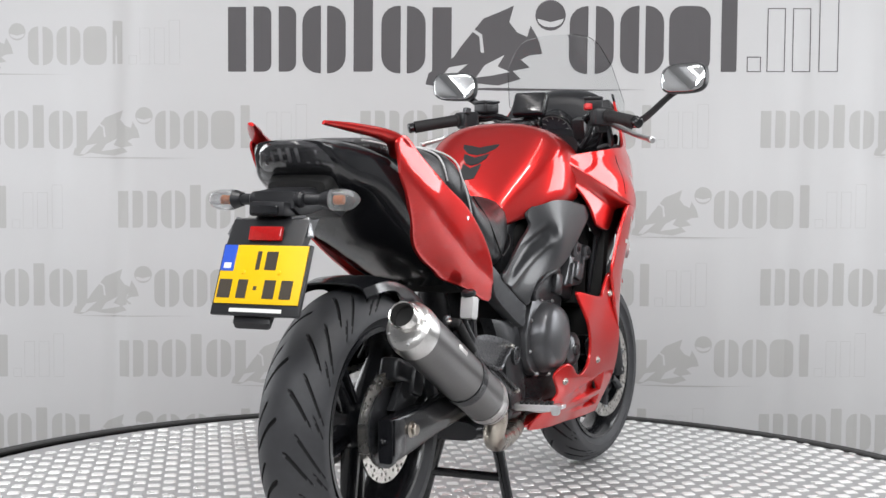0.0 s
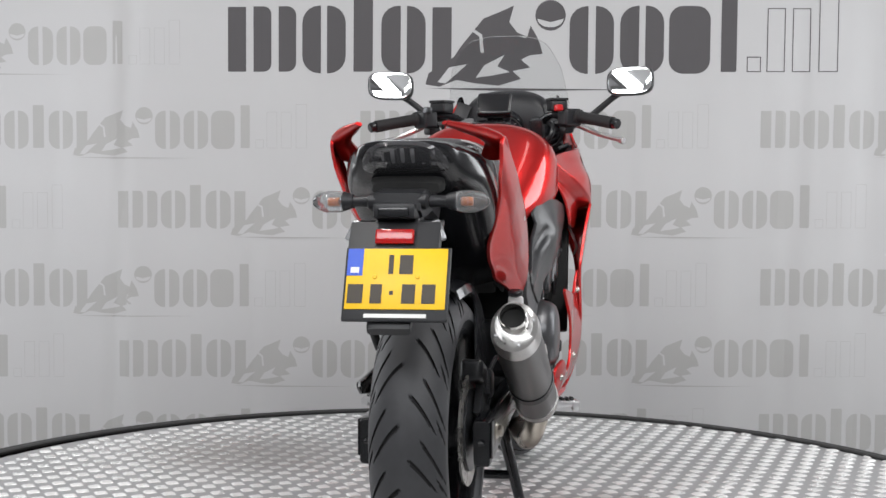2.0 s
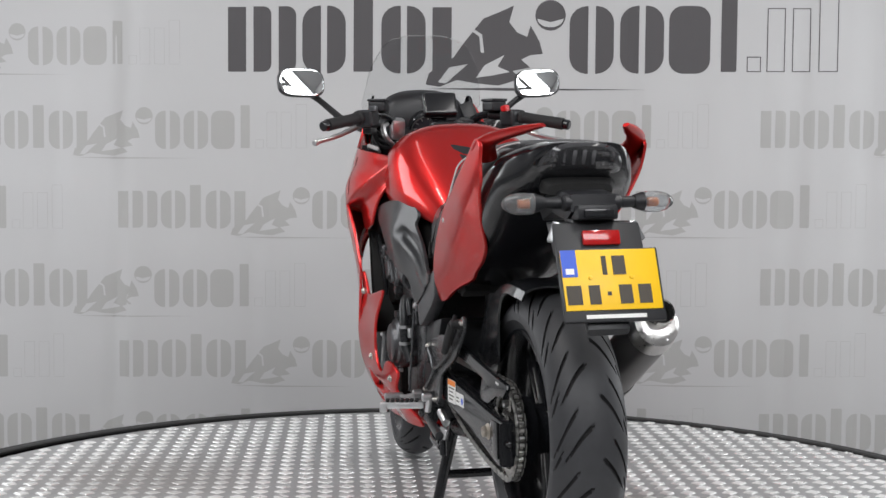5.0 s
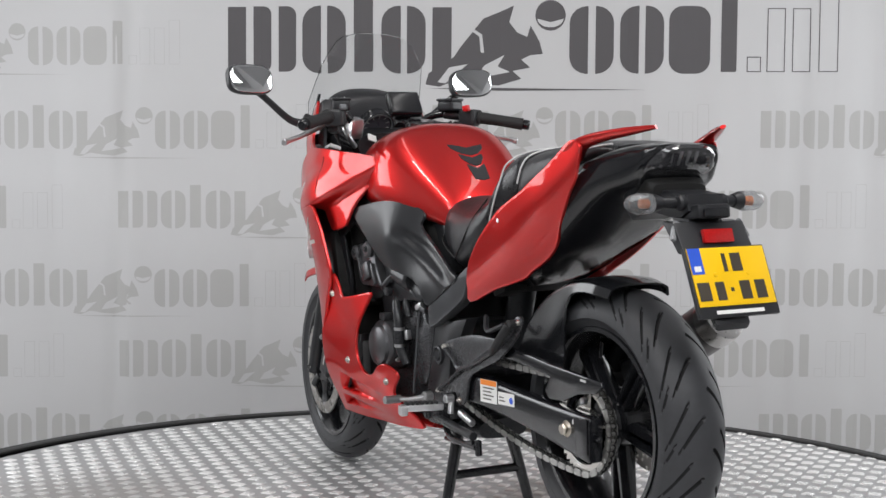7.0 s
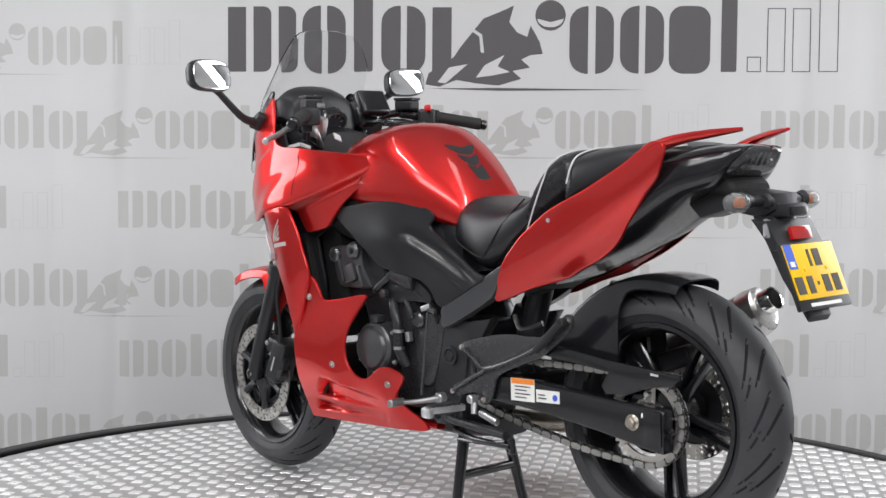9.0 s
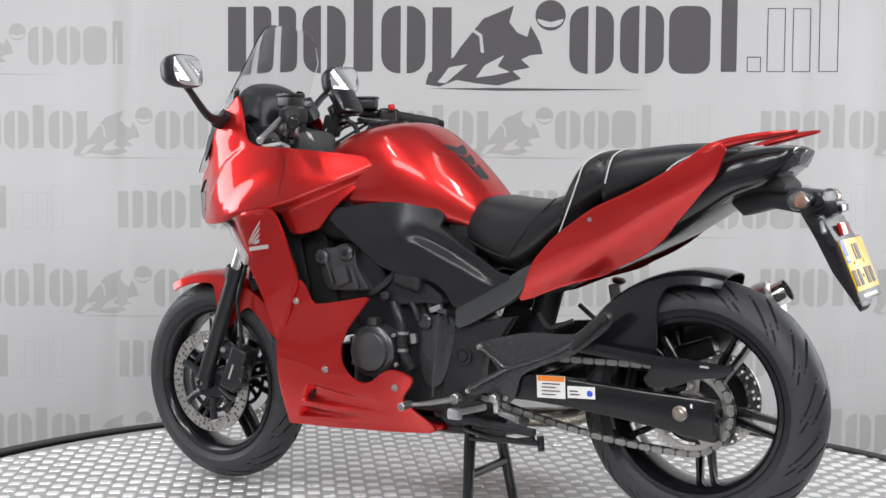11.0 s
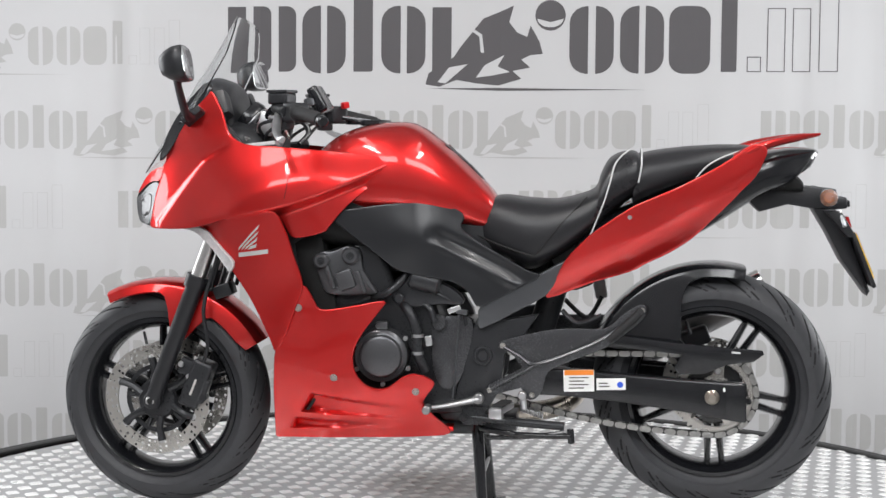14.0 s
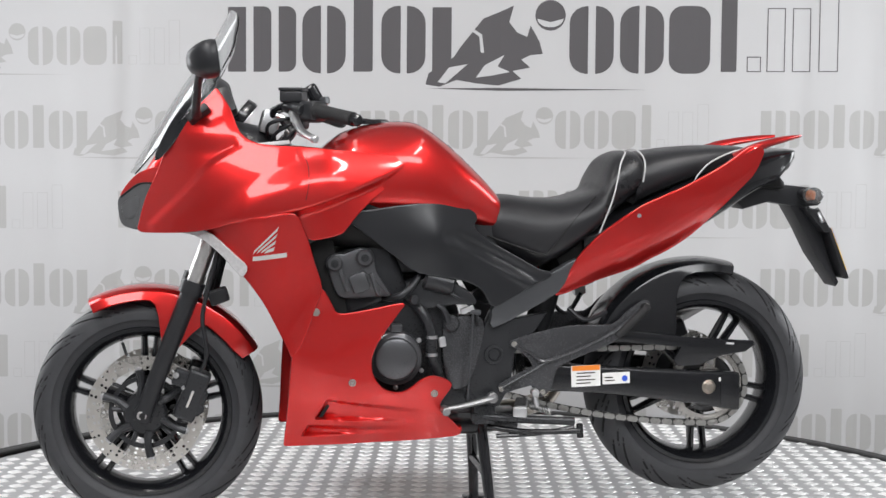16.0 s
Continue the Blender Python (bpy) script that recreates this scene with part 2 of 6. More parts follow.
def panel(outline, f, side=1, th=0.004, cell=0.022, roll=0.002, n=4, sharp=False):
    """A curved skin over the side outline (x, z), bulged to y = f(x, z), with a rounded rim and thickness."""
    pts = [(p[0], p[1]) for p in (outline if sharp else [(v.x, v.y) for v in spline([(a, b, 0) for a, b in outline], n, True)])]
    roll = min(roll, 0.002)
    bm = bmesh.new()
    bm.faces.new([bm.verts.new((x, 0, z)) for x, z in pts])
    bm.normal_update()
    bmesh.ops.triangulate(bm, faces=bm.faces[:])
    xs, zs = [p[0] for p in pts], [p[1] for p in pts]
    for axis, lo, hi in ((0, min(xs), max(xs)), (2, min(zs), max(zs))):
        no = (1, 0, 0) if axis == 0 else (0, 0, 1)
        for k in range(1, int((hi - lo) / cell) + 1):
            co = [0, 0, 0]
            co[axis] = lo + k * cell
            bmesh.ops.bisect_plane(bm, geom=bm.verts[:] + bm.edges[:] + bm.faces[:], plane_co=co, plane_no=no, dist=1e-5)
    bmesh.ops.recalc_face_normals(bm, faces=bm.faces)
    if bm.faces[:][0].normal.y < 0:
        bmesh.ops.reverse_faces(bm, faces=bm.faces[:])
    rim = [e for e in bm.edges if len(e.link_faces) == 1]
    out = {}
    for e in rim:
        a, b = e.verts
        c = e.link_faces[0].calc_center_median()
        d = b.co - a.co
        nrm = Vector((d.z, 0, -d.x)).normalized()
        if nrm.dot((a.co + b.co) / 2 - c) < 0:
            nrm = -nrm
        for v in (a, b):
            out[v] = out.get(v, Vector()) + nrm
    for v in bm.verts:
        v.co.y = f(v.co.x, v.co.z)
    steps = ([(roll, -roll * 0.35), (roll * 0.5, -roll)] if roll else []) + [(0.0, -th)]
    loop, normals = rim, {v: o.normalized() for v, o in out.items()}
    for grow, drop in steps:
        old = {v: v.co.copy() for e in loop for v in e.verts}
        ex = bmesh.ops.extrude_edge_only(bm, edges=loop)
        loop = [g for g in ex["geom"] if isinstance(g, bmesh.types.BMEdge)]
        fresh = [g for g in ex["geom"] if isinstance(g, bmesh.types.BMVert)]
        near = {tuple(round(q, 6) for q in c): normals[v] for v, c in old.items()}
        normals = {v: near[tuple(round(q, 6) for q in v.co)] for v in fresh}
        for v in fresh:
            v.co += normals[v] * grow
            v.co.y += drop
    if side < 0:
        for v in bm.verts:
            v.co.y *= -1
        bmesh.ops.reverse_faces(bm, faces=bm.faces[:])
    return bm


def slab(outline, y0, y1, bevel=0.003, n=0):
    """A flat plate with the outline (x, z), from y0 to y1, edges softened."""
    pts = outline if not n else [(v.x, v.y) for v in spline([(a, b, 0) for a, b in outline], n, True)]
    bm = bmesh.new()
    face = bm.faces.new([bm.verts.new((x, y0, z)) for x, z in pts])
    ex = bmesh.ops.extrude_face_region(bm, geom=[face])
    top = [g for g in ex["geom"] if isinstance(g, bmesh.types.BMVert)]
    for v in top:
        v.co.y = y1
    bmesh.ops.recalc_face_normals(bm, faces=bm.faces)
    if bevel:
        es = [e for e in bm.edges if abs(e.verts[0].co.y - e.verts[1].co.y) < 1e-6]
        bmesh.ops.bevel(bm, geom=es, offset=min(bevel, abs(y1 - y0) * 0.4), segments=2, affect="EDGES", profile=0.6)
    return bm


def hull(secs, n=28, power=2.4, sub=4, low=1.0):
    """A body lofted along x: stations (x, top z, bottom z, half width); low: how square the underside is."""
    S = spline([(a, b, c) for a, b, c, _ in secs], sub)
    Wd = [v.x for v in spline([(d, 0, 0) for *_, d in secs], sub)]
    rs = []
    for p, w in zip(S, Wd):
        x, zt, zb = p
        zm = zb + (zt - zb) * 0.45
        ring = []
        for j in range(n):
            a = 2 * math.pi * j / n
            ca, sa = math.cos(a), math.sin(a)
            y = w * math.copysign(abs(ca) ** (2 / power), ca)
            e = power if sa > 0 else power * low
            h = (zt - zm) if sa > 0 else (zm - zb)
            ring.append((x, y, zm + h * math.copysign(abs(sa) ** (2 / e), sa)))
        rs.append(ring)
    return rings(rs)


def bolt(c, side=1, r=0.007):
    x, y, z = c
    return lathe([(0.0004, side * 0.006), (r * 0.5, side * 0.006), (r * 0.58, side * 0.005), (r * 0.6, side * 0.002), (r * 0.93, side * 0.002),
                  (r, side * 0.0008), (r, -side * 0.005), (0.0004, -side * 0.005)], 14, (x, y, z))


def both(fn):
    for s in (1, -1):
        fn(s)


# ------------------------------------------------------------------ the hall
FLOOR = -0.42


def structure(name, bm, mat, label, category):
    return tagged(part(name, bm, mat), label, category, kind="structure")


structure("floor", box((0, -1.5, FLOOR - 0.1), (11, 11, 0.2), bevel=0), "hallfloor", "plain grey floor of the show hall", "floor")
structure("ceiling", box((0, -1.5, 3.6), (11, 11, 0.2), bevel=0), "ceil", "plain white ceiling over the turntable", "ceiling")
structure("wall_north", box((0, 3.1, 1.55), (11, 0.2, 3.9), bevel=0), "wall", "plain pale wall behind the banner", "wall")
structure("wall_south", box((0, -6.9, 1.55), (11, 0.2, 3.9), bevel=0), "wall", "plain pale wall of the hall", "wall")
structure("wall_east", box((5.4, -1.9, 1.55), (0.2, 9.7, 3.9), bevel=0), "wall", "plain pale wall of the hall", "wall")
structure("wall_west", box((-5.4, -1.9, 1.55), (0.2, 9.7, 3.9), bevel=0), "wall", "plain pale wall of the hall", "wall")

# ------------------------------------------------------------------ the printed banner
BY = 2.0


def sway(x, z):
    """Soft hanging folds of the banner cloth."""
    y = 0.010 * math.sin(2.1 * x + 0.7) + 0.007 * math.sin(5.3 * x + 0.5 * z) + 0.004 * math.sin(11 * x + 1.3 * z + 1)
    for at, wide, deep, lean in ((-1.42, 0.035, 0.012, 0.05), (-1.33, 0.05, -0.008, -0.06), (-0.86, 0.03, 0.005, 0.02), (1.29, 0.04, 0.009, 0.04), (1.05, 0.06, -0.006, -0.03), (0.66, 0.03, 0.004, 0.0), (-1.68, 0.06, 0.010, 0.03), (1.60, 0.05, 0.010, 0.02)):
        q = (x - at - lean * z) / wide
        y += deep * math.exp(-q * q)
    return y + 0.004 * noise.noise((x * 5.0, z * 0.7, 2)) + 0.0012 * noise.noise((x * 24.0, z * 1.2, 5))


def cloth():
    bm = bmesh.new()
    nx, nz = 330, 24
    g = [[bm.verts.new((-3.3 + 6.6 * i / nx, 0, -0.4 + 2.9 * j / nz)) for i in range(nx + 1)] for j in range(nz + 1)]
    for row in g:
        for v in row:
            v.co.y = BY + sway(v.co.x, v.co.z)
    for j in range(nz):
        for i in range(nx):
            bm.faces.new((g[j][i], g[j][i + 1], g[j + 1][i + 1], g[j + 1][i]))
    ex = bmesh.ops.extrude_face_region(bm, geom=bm.faces[:])
    for v in ex["geom"]:
        if isinstance(v, bmesh.types.BMVert):
            v.co.y += 0.003
    return bm


banner = tagged(empty("banner"), "light grey cloth banner printed with dark and pale bars", "banner")
part("cloth", cloth(), "banner", banner)


def round_bar(x0, x1, z0, z1, left, right, k=5):
    """Outline of an upright bar with rounded corners of the given radii on its two sides."""
    pts = []
    for cx, cz, r, a in ((x1 - right, z1 - right, right, 0), (x0 + left, z1 - left, left, 90),
                         (x0 + left, z0 + left, left, 180), (x1 - right, z0 + right, right, 270)):
        if r < 1e-4:
            pts.append((cx, cz))
        else:
            pts += [(cx + r * math.cos(radians(a + 90 * i / k)), cz + r * math.sin(radians(a + 90 * i / k))) for i in range(k + 1)]
    return pts


# bars of one line of print, in units of its own: left, right, foot, head, left rounding, right rounding
BARS = [(0, 32, 0, 114, 0, 0), (45, 77, 0, 115, 0, 14), (90, 121, 0, 115, 0, 16),
        (132, 165, -3, 116, 30, 0), (176, 209, -3, 116, 0, 30), (223, 257, 0, 133, 0, 4),
        (272, 306, -3, 116, 30, 0), (317, 350, -3, 116, 0, 30), (362, 396, 0, 114, 0, 0),
        (605, 638, -3, 116, 30, 0), (651, 683, -3, 116, 0, 30), (694, 727, -3, 116, 30, 0), (738, 771, -3, 116, 0, 30),
        (780, 853, -3, 116, 24, 24), (872, 900, 0, 133, 0, 4)]
LINES = [(918, 943, 0, 27), (953, 985, 0, 112), (998, 1030, 0, 112), (1044, 1078, 0, 136)]


def stamp(bm, pts, ox, oz, s, lift):
    """One flat printed patch, laid on the cloth's folds."""
    poly = bmesh.new()
    poly.faces.new([poly.verts.new((ox + x * s, 0, oz + z * s + x * s * 0.006)) for x, z in pts])
    xs = [v.co.x for v in poly.verts]
    lo, hi = min(xs), max(xs)
    for k in range(1, int((hi - lo) / 0.03) + 1):
        bmesh.ops.bisect_plane(poly, geom=poly.verts[:] + poly.edges[:] + poly.faces[:], plane_co=(lo + 0.03 * k, 0, 0), plane_no=(1, 0, 0), dist=1e-5)
    zs = [v.co.z for v in poly.verts]
    for k in range(1, int((max(zs) - min(zs)) / 0.12) + 1):
        bmesh.ops.bisect_plane(poly, geom=poly.verts[:] + poly.edges[:] + poly.faces[:], plane_co=(0, 0, min(zs) + 0.12 * k), plane_no=(0, 0, 1), dist=1e-5)
    for v in poly.verts:
        v.co.y = BY + sway(v.co.x, v.co.z) - lift
    bmesh.ops.recalc_face_normals(poly, faces=poly.faces)
    if sum(f.normal.y for f in poly.faces) > 0:
        bmesh.ops.reverse_faces(poly, faces=poly.faces[:])
    return add(bm, poly)


def frame_strips(x0, x1, z0, z1, w=1.6):
    return [[(x0, z0), (x0 + w, z0), (x0 + w, z1), (x0, z1)], [(x1 - w, z0), (x1, z0), (x1, z1), (x1 - w, z1)],
            [(x0 + w, z0), (x1 - w, z0), (x1 - w, z0 + w), (x0 + w, z0 + w)], [(x0 + w, z1 - w), (x1 - w, z1 - w), (x1 - w, z1), (x0 + w, z1)]]


SWOOSH = [(350, -22), (356, -2), (400, 26), (412, 44), (452, 94), (482, 106), (506, 117), (498, 88), (512, 70), (530, 62), (536, 82),
          (552, 54), (558, 32), (536, 30), (520, 22), (536, 8), (505, 2), (520, -12), (480, -24), (440, -20), (405, -14), (375, -26)]
RING = [(571 + 27 * math.cos(radians(a)), 100 + 27 * math.sin(radians(a))) for a in range(0, 360, 18)]
LENS = [(571 + 23 * math.cos(radians(a)), 94 + 15 * math.sin(radians(a))) for a in range(180, 361, 15)] + [(571, 88)]
HOLLOWS = [[(372, -18), (392, 8), (425, 14), (402, -6), (386, -20)], [(440, -10), (455, 12), (490, 30), (478, 10), (500, 0), (470, -6)],
           [(432, 78), (450, 66), (454, 34), (448, 34), (445, 63), (428, 74)]]
UNDER = [(352, -29), (480, -33), (742, -31.5), (480, -28)]


def print_line(name, ox, oz, s, mat, label):
    bm = bmesh.new()
    for x0, x1, z0, z1, l, r in BARS:
        stamp(bm, round_bar(x0, x1, z0, z1, l, r), ox, oz, s, 0.0010)
    for x0, x1, z0, z1 in LINES:
        for q in frame_strips(x0, x1, z0, z1, 1.6 if mat == "print" else 0.9):
            stamp(bm, q, ox, oz, s, 0.0010)
    stamp(bm, SWOOSH, ox, oz, s, 0.0010)
    stamp(bm, RING, ox, oz, s, 0.0010)
    stamp(bm, UNDER, ox, oz, s, 0.0013)
    part(name, bm, mat, banner, label, smooth=False, keep=True)
    visor = stamp(bmesh.new(), LENS, ox, oz, s, 0.0016)
    for hole in HOLLOWS:
        part("print_gap", stamp(bmesh.new(), hole, ox, oz, s, 0.0016), "banner", banner, smooth=False, keep=True)
    part("print_gap", visor, "banner", banner, smooth=False, keep=True)


print_line("headline_print", -0.951, 1.300, 0.002263, "print", "large dark grey printed bars and emblem")
for ox, oz in ((-2.541, 1.32), (-2.03, 0.987), (-0.418, 0.999), (1.188, 1.01), (-3.02, 0.656), (-1.395, 0.67), (0.222, 0.683),
               (-2.035, 0.347), (-0.415, 0.361), (1.2, 0.375), (-3.02, 0.05), (-1.394, 0.065), (0.233, 0.081),
               (-2.03, -0.244), (-0.418, -0.229), (1.205, -0.215)):
    print_line("pale_print", ox, oz, 0.001295, "pale", "small pale grey printed bars and emblem")

# ------------------------------------------------------------------ the turntable
turntable = tagged(empty("turntable"), "round rotating platform of bright aluminium tread plate", "turntable")
TR = 1.61
part("deck", lathe([(0.0005, 0.0), (TR, 0.0), (TR, -0.02), (TR - 0.02, -0.03), (0.0005, -0.03)], 128), "treadplate", turntable).matrix_basis = pose(0, 0, 0, 90)


def studs():
    """Raised square studs in a square grid, each turned an eighth of a turn to it, over the deck."""
    verts, faces = [], []
    pitch, turn = 0.0612, radians(80)
    ca, sa = math.cos(turn), math.sin(turn)
    n = int(TR * 1.45 / pitch) + 1
    for i in range(-n, n + 1):
        for j in range(-n, n + 1):
            cx, cy = pitch * (i * ca - j * sa), pitch * (i * sa + j * ca)
            if math.hypot(cx, cy) > TR - 0.03:
                continue
            worn = 0.75 + 0.55 * noise.noise((cx * 2.2, cy * 2.2, 3))
            size = 1.0 + 0.06 * noise.noise((cx * 30, cy * 30, 7))
            b = len(verts)
            for r, h in ((0.0228, -0.001), (0.0216, 0.0016), (0.0160, 0.0042)):
                for q in range(4):
                    a = turn + q * math.pi / 2
                    for e in (-0.12, 0.12):
                        verts.append((cx + r * size * math.cos(a + e), cy + r * size * math.sin(a + e), h * worn if h > 0 else h))
            for lo in (0, 8):
                faces += [(b + lo + m, b + lo + (m + 1) % 8, b + lo + 8 + (m + 1) % 8, b + lo + 8 + m) for m in range(8)]
            faces.append(tuple(b + 16 + m for m in range(8)))
    me = bpy.data.meshes.new("studs")
    me.from_pydata(verts, [], faces)
    me.materials.append(M["stud"])
    ob = new("studs", me)
    ob.parent = turntable
    return tagged(ob, "worn raised studs of the tread plate", kind="stuff")


studs()
skirt = tagged(part("trim", joined(
    lathe([(1.600, 0.0), (1.600, 0.006), (1.604, 0.008), (1.632, 0.008), (1.636, 0.006), (1.636, 0.0)], 160),
    lathe([(1.655, 0.002), (1.655, FLOOR), (1.645, FLOOR), (1.645, 0.002), (1.630, 0.002), (1.630, 0.006), (1.655, 0.006)], 160)), "rim"),
    "black rubber lip around the turntable", "trim", kind="structure")
skirt.matrix_basis = pose(-0.05, 0, 0, 90)


# ------------------------------------------------------------------ the motorcycle: x forward, y to its left, z up
bike = tagged(empty("motorcycle"), "red sport touring motorcycle with black seat on its centre stand", "motorcycle")
FA, RA = (0.725, 0.0, 0.302), (-0.748, -0.006, 0.358)


def tyre(name, c, radius, width, rim_r, wheel, cols, rows, rear):
    """Tyre with a round crown and moulded slanting grooves."""
    bm = bmesh.new()
    half = width / 2
    prof = []
    for j in range(rows + 1):
        u = -1 + 2 * j / rows
        a = u * math.radians(68)
        y = half * math.sin(a) / math.sin(math.radians(68))
        r = radius - half * 0.62 * (1 - math.cos(a)) / (1 - math.cos(math.radians(68)))
        prof.append((u, r, y))
    wall = [(radius - half * 0.62 - 0.018, half * 1.0), (rim_r + 0.022, half * 0.93), (rim_r + 0.004, half * 0.80), (rim_r - 0.008, half * 0.72)]
    lead, per = (15, 28) if rear else (13, 28)
    cols = lead * per
    bm = bmesh.new()
    lean = lambda u: 1.15 * abs(u) ** 1.5      # how far the grooves sweep round, in groove steps

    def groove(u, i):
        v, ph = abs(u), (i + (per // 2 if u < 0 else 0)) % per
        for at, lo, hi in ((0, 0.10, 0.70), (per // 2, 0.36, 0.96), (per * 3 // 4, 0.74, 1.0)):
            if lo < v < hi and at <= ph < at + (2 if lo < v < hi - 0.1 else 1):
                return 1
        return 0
    V, cut = [], {}
    for i in range(cols):
        col = [(r, -y, 0, lean(1)) for r, y in reversed(wall)] + [(r, y, groove(u, i), lean(u)) for u, r, y in prof] + [(r, y, 0, lean(1)) for r, y in wall]
        row = []
        for r, y, g, w in col:
            a = 2 * math.pi * (i + w * per) / cols
            v = bm.verts.new((c[0] + (r - 0.006 * g) * math.cos(a), c[1] + y, c[2] + (r - 0.006 * g) * math.sin(a)))
            cut[v] = g
            row.append(v)
        V.append(row)
    k = len(V[0])
    for i in range(cols):
        p, q = V[i], V[(i + 1) % cols]
        for j in range(k - 1):
            f = bm.faces.new((p[j], p[j + 1], q[j + 1], q[j]))
            # groove faces take a darker rubber that paints in their shade
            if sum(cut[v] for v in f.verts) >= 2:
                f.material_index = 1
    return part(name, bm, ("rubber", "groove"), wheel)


def spokes(c, n, r0, r1, y, w0, w1, gap, start, thick):
    bm = bmesh.new()
    for i in range(n):
        a = start + 2 * math.pi * i / n
        for s in (-1, 1):
            d, t = Vector((math.cos(a), 0, math.sin(a))), Vector((-math.sin(a), 0, math.cos(a)))
            rs = []
            for k in range(5):
                f = k / 4
                ctr = Vector(c) + d * (r0 + (r1 - r0) * f) + t * s * (gap * (0.55 + 0.45 * f)) + Vector((0, y * (1 - f * 0.6), 0))
                w, th = w0 + (w1 - w0) * f, thick * (1 - 0.25 * f)
                ring = []
                for q in range(8):
                    b = 2 * math.pi * q / 8 + math.pi / 8
                    ring.append(ctr + t * (w * 0.62 * math.cos(b)) + Vector((0, th * 0.62 * math.sin(b), 0)))
                rs.append(ring)
            add(bm, rings(rs))
    return bm


def disc(c, r0, r1, y, th, cols, rows=3):
    """A drilled brake disc: a ring of cells, two of three with a round hole through."""
    bm = bmesh.new()

    def sheet(fy):
        G = [[bm.verts.new((c[0] + (r0 + (r1 - r0) * j / (2 * rows)) * math.cos(math.pi * i / cols), fy, c[2] + (r0 + (r1 - r0) * j / (2 * rows)) * math.sin(math.pi * i / cols)))
              for j in range(2 * rows + 1)] for i in range(2 * cols)]
        holes = []
        n = 2 * cols
        for i in range(cols):
            for j in range(rows):
                a, q = 2 * i, 2 * j
                O = [G[a][q], G[(a + 1) % n][q], G[(a + 2) % n][q], G[(a + 2) % n][q + 1], G[(a + 2) % n][q + 2], G[(a + 1) % n][q + 2], G[a][q + 2], G[a][q + 1]]
                if (i + 2 * j) % 3 == 2:
                    bm.faces.new(O)
                    continue
                m = G[(a + 1) % n][q + 1].co
                I = []
                for v in O:
                    d = (v.co - m).normalized() * 0.0043
                    I.append(bm.verts.new(m + d))
                for k in range(8):
                    bm.faces.new((O[k], O[(k + 1) % 8], I[(k + 1) % 8], I[k]))
                holes.append(I)
        return G, holes
    (A, ha), (B, hb) = sheet(y - th / 2), sheet(y + th / 2)
    n = 2 * cols
    for i in range(n):
        for e in (0, -1):
            bm.faces.new((A[i][e], A[(i + 1) % n][e], B[(i + 1) % n][e], B[i][e]))
    for p, q in zip(ha, hb):
        for k in range(8):
            bm.faces.new((p[k], p[(k + 1) % 8], q[(k + 1) % 8], q[k]))
    bmesh.ops.delete(bm, geom=[v for v in bm.verts if not v.link_faces], context="VERTS")
    return bm


def wheel_assembly(name, c, radius, width, rim_r, cols, rows, rear):
    w = part(name, joined(
        lathe([(rim_r + 0.006, -width * 0.40), (rim_r + 0.004, -width * 0.44), (rim_r - 0.006, -width * 0.44), (rim_r - 0.014, -width * 0.38),
               (rim_r - 0.024, -width * 0.16), (rim_r - 0.024, width * 0.16), (rim_r - 0.014, width * 0.38), (rim_r - 0.006, width * 0.44),
               (rim_r + 0.004, width * 0.44), (rim_r + 0.006, width * 0.40), (rim_r - 0.010, width * 0.2), (rim_r - 0.010, -width * 0.2)], 96, c, True)),
        "gloss", bike, "black cast rim")
    w.name = name
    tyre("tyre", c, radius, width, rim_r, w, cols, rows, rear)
    sp = spokes(c, 5, 0.045, rim_r - 0.012, 0.0, 0.020, 0.013, 0.017 if not rear else 0.019, radians(20 if not rear else 50), 0.042)
    part("spokes", joined(sp, lathe([(0.02, -0.07), (0.05, -0.07), (0.056, -0.03), (0.056, 0.03), (0.05, 0.07), (0.02, 0.07)], 40, c, True)), "gloss", w)
    part("valve", rod((c[0] + (rim_r - 0.03) * math.cos(1.2), 0.0, c[2] + (rim_r - 0.03) * math.sin(1.2)),
                      (c[0] + (rim_r - 0.065) * math.cos(1.2), 0.012, c[2] + (rim_r - 0.065) * math.sin(1.2)), 0.004, 8), "black", w)
    return w


front_wheel = wheel_assembly("front_wheel", FA, 0.294, 0.120, 0.214, 360, 30, False)
rear_wheel = wheel_assembly("rear_wheel", RA, 0.311, 0.162, 0.218, 420, 40, True)
both(lambda s: part("brake_disc", disc((FA[0], 0, FA[2]), 0.112, 0.148, s * 0.072, 0.0045, 48), "steel", front_wheel, "drilled bare steel brake disc"))


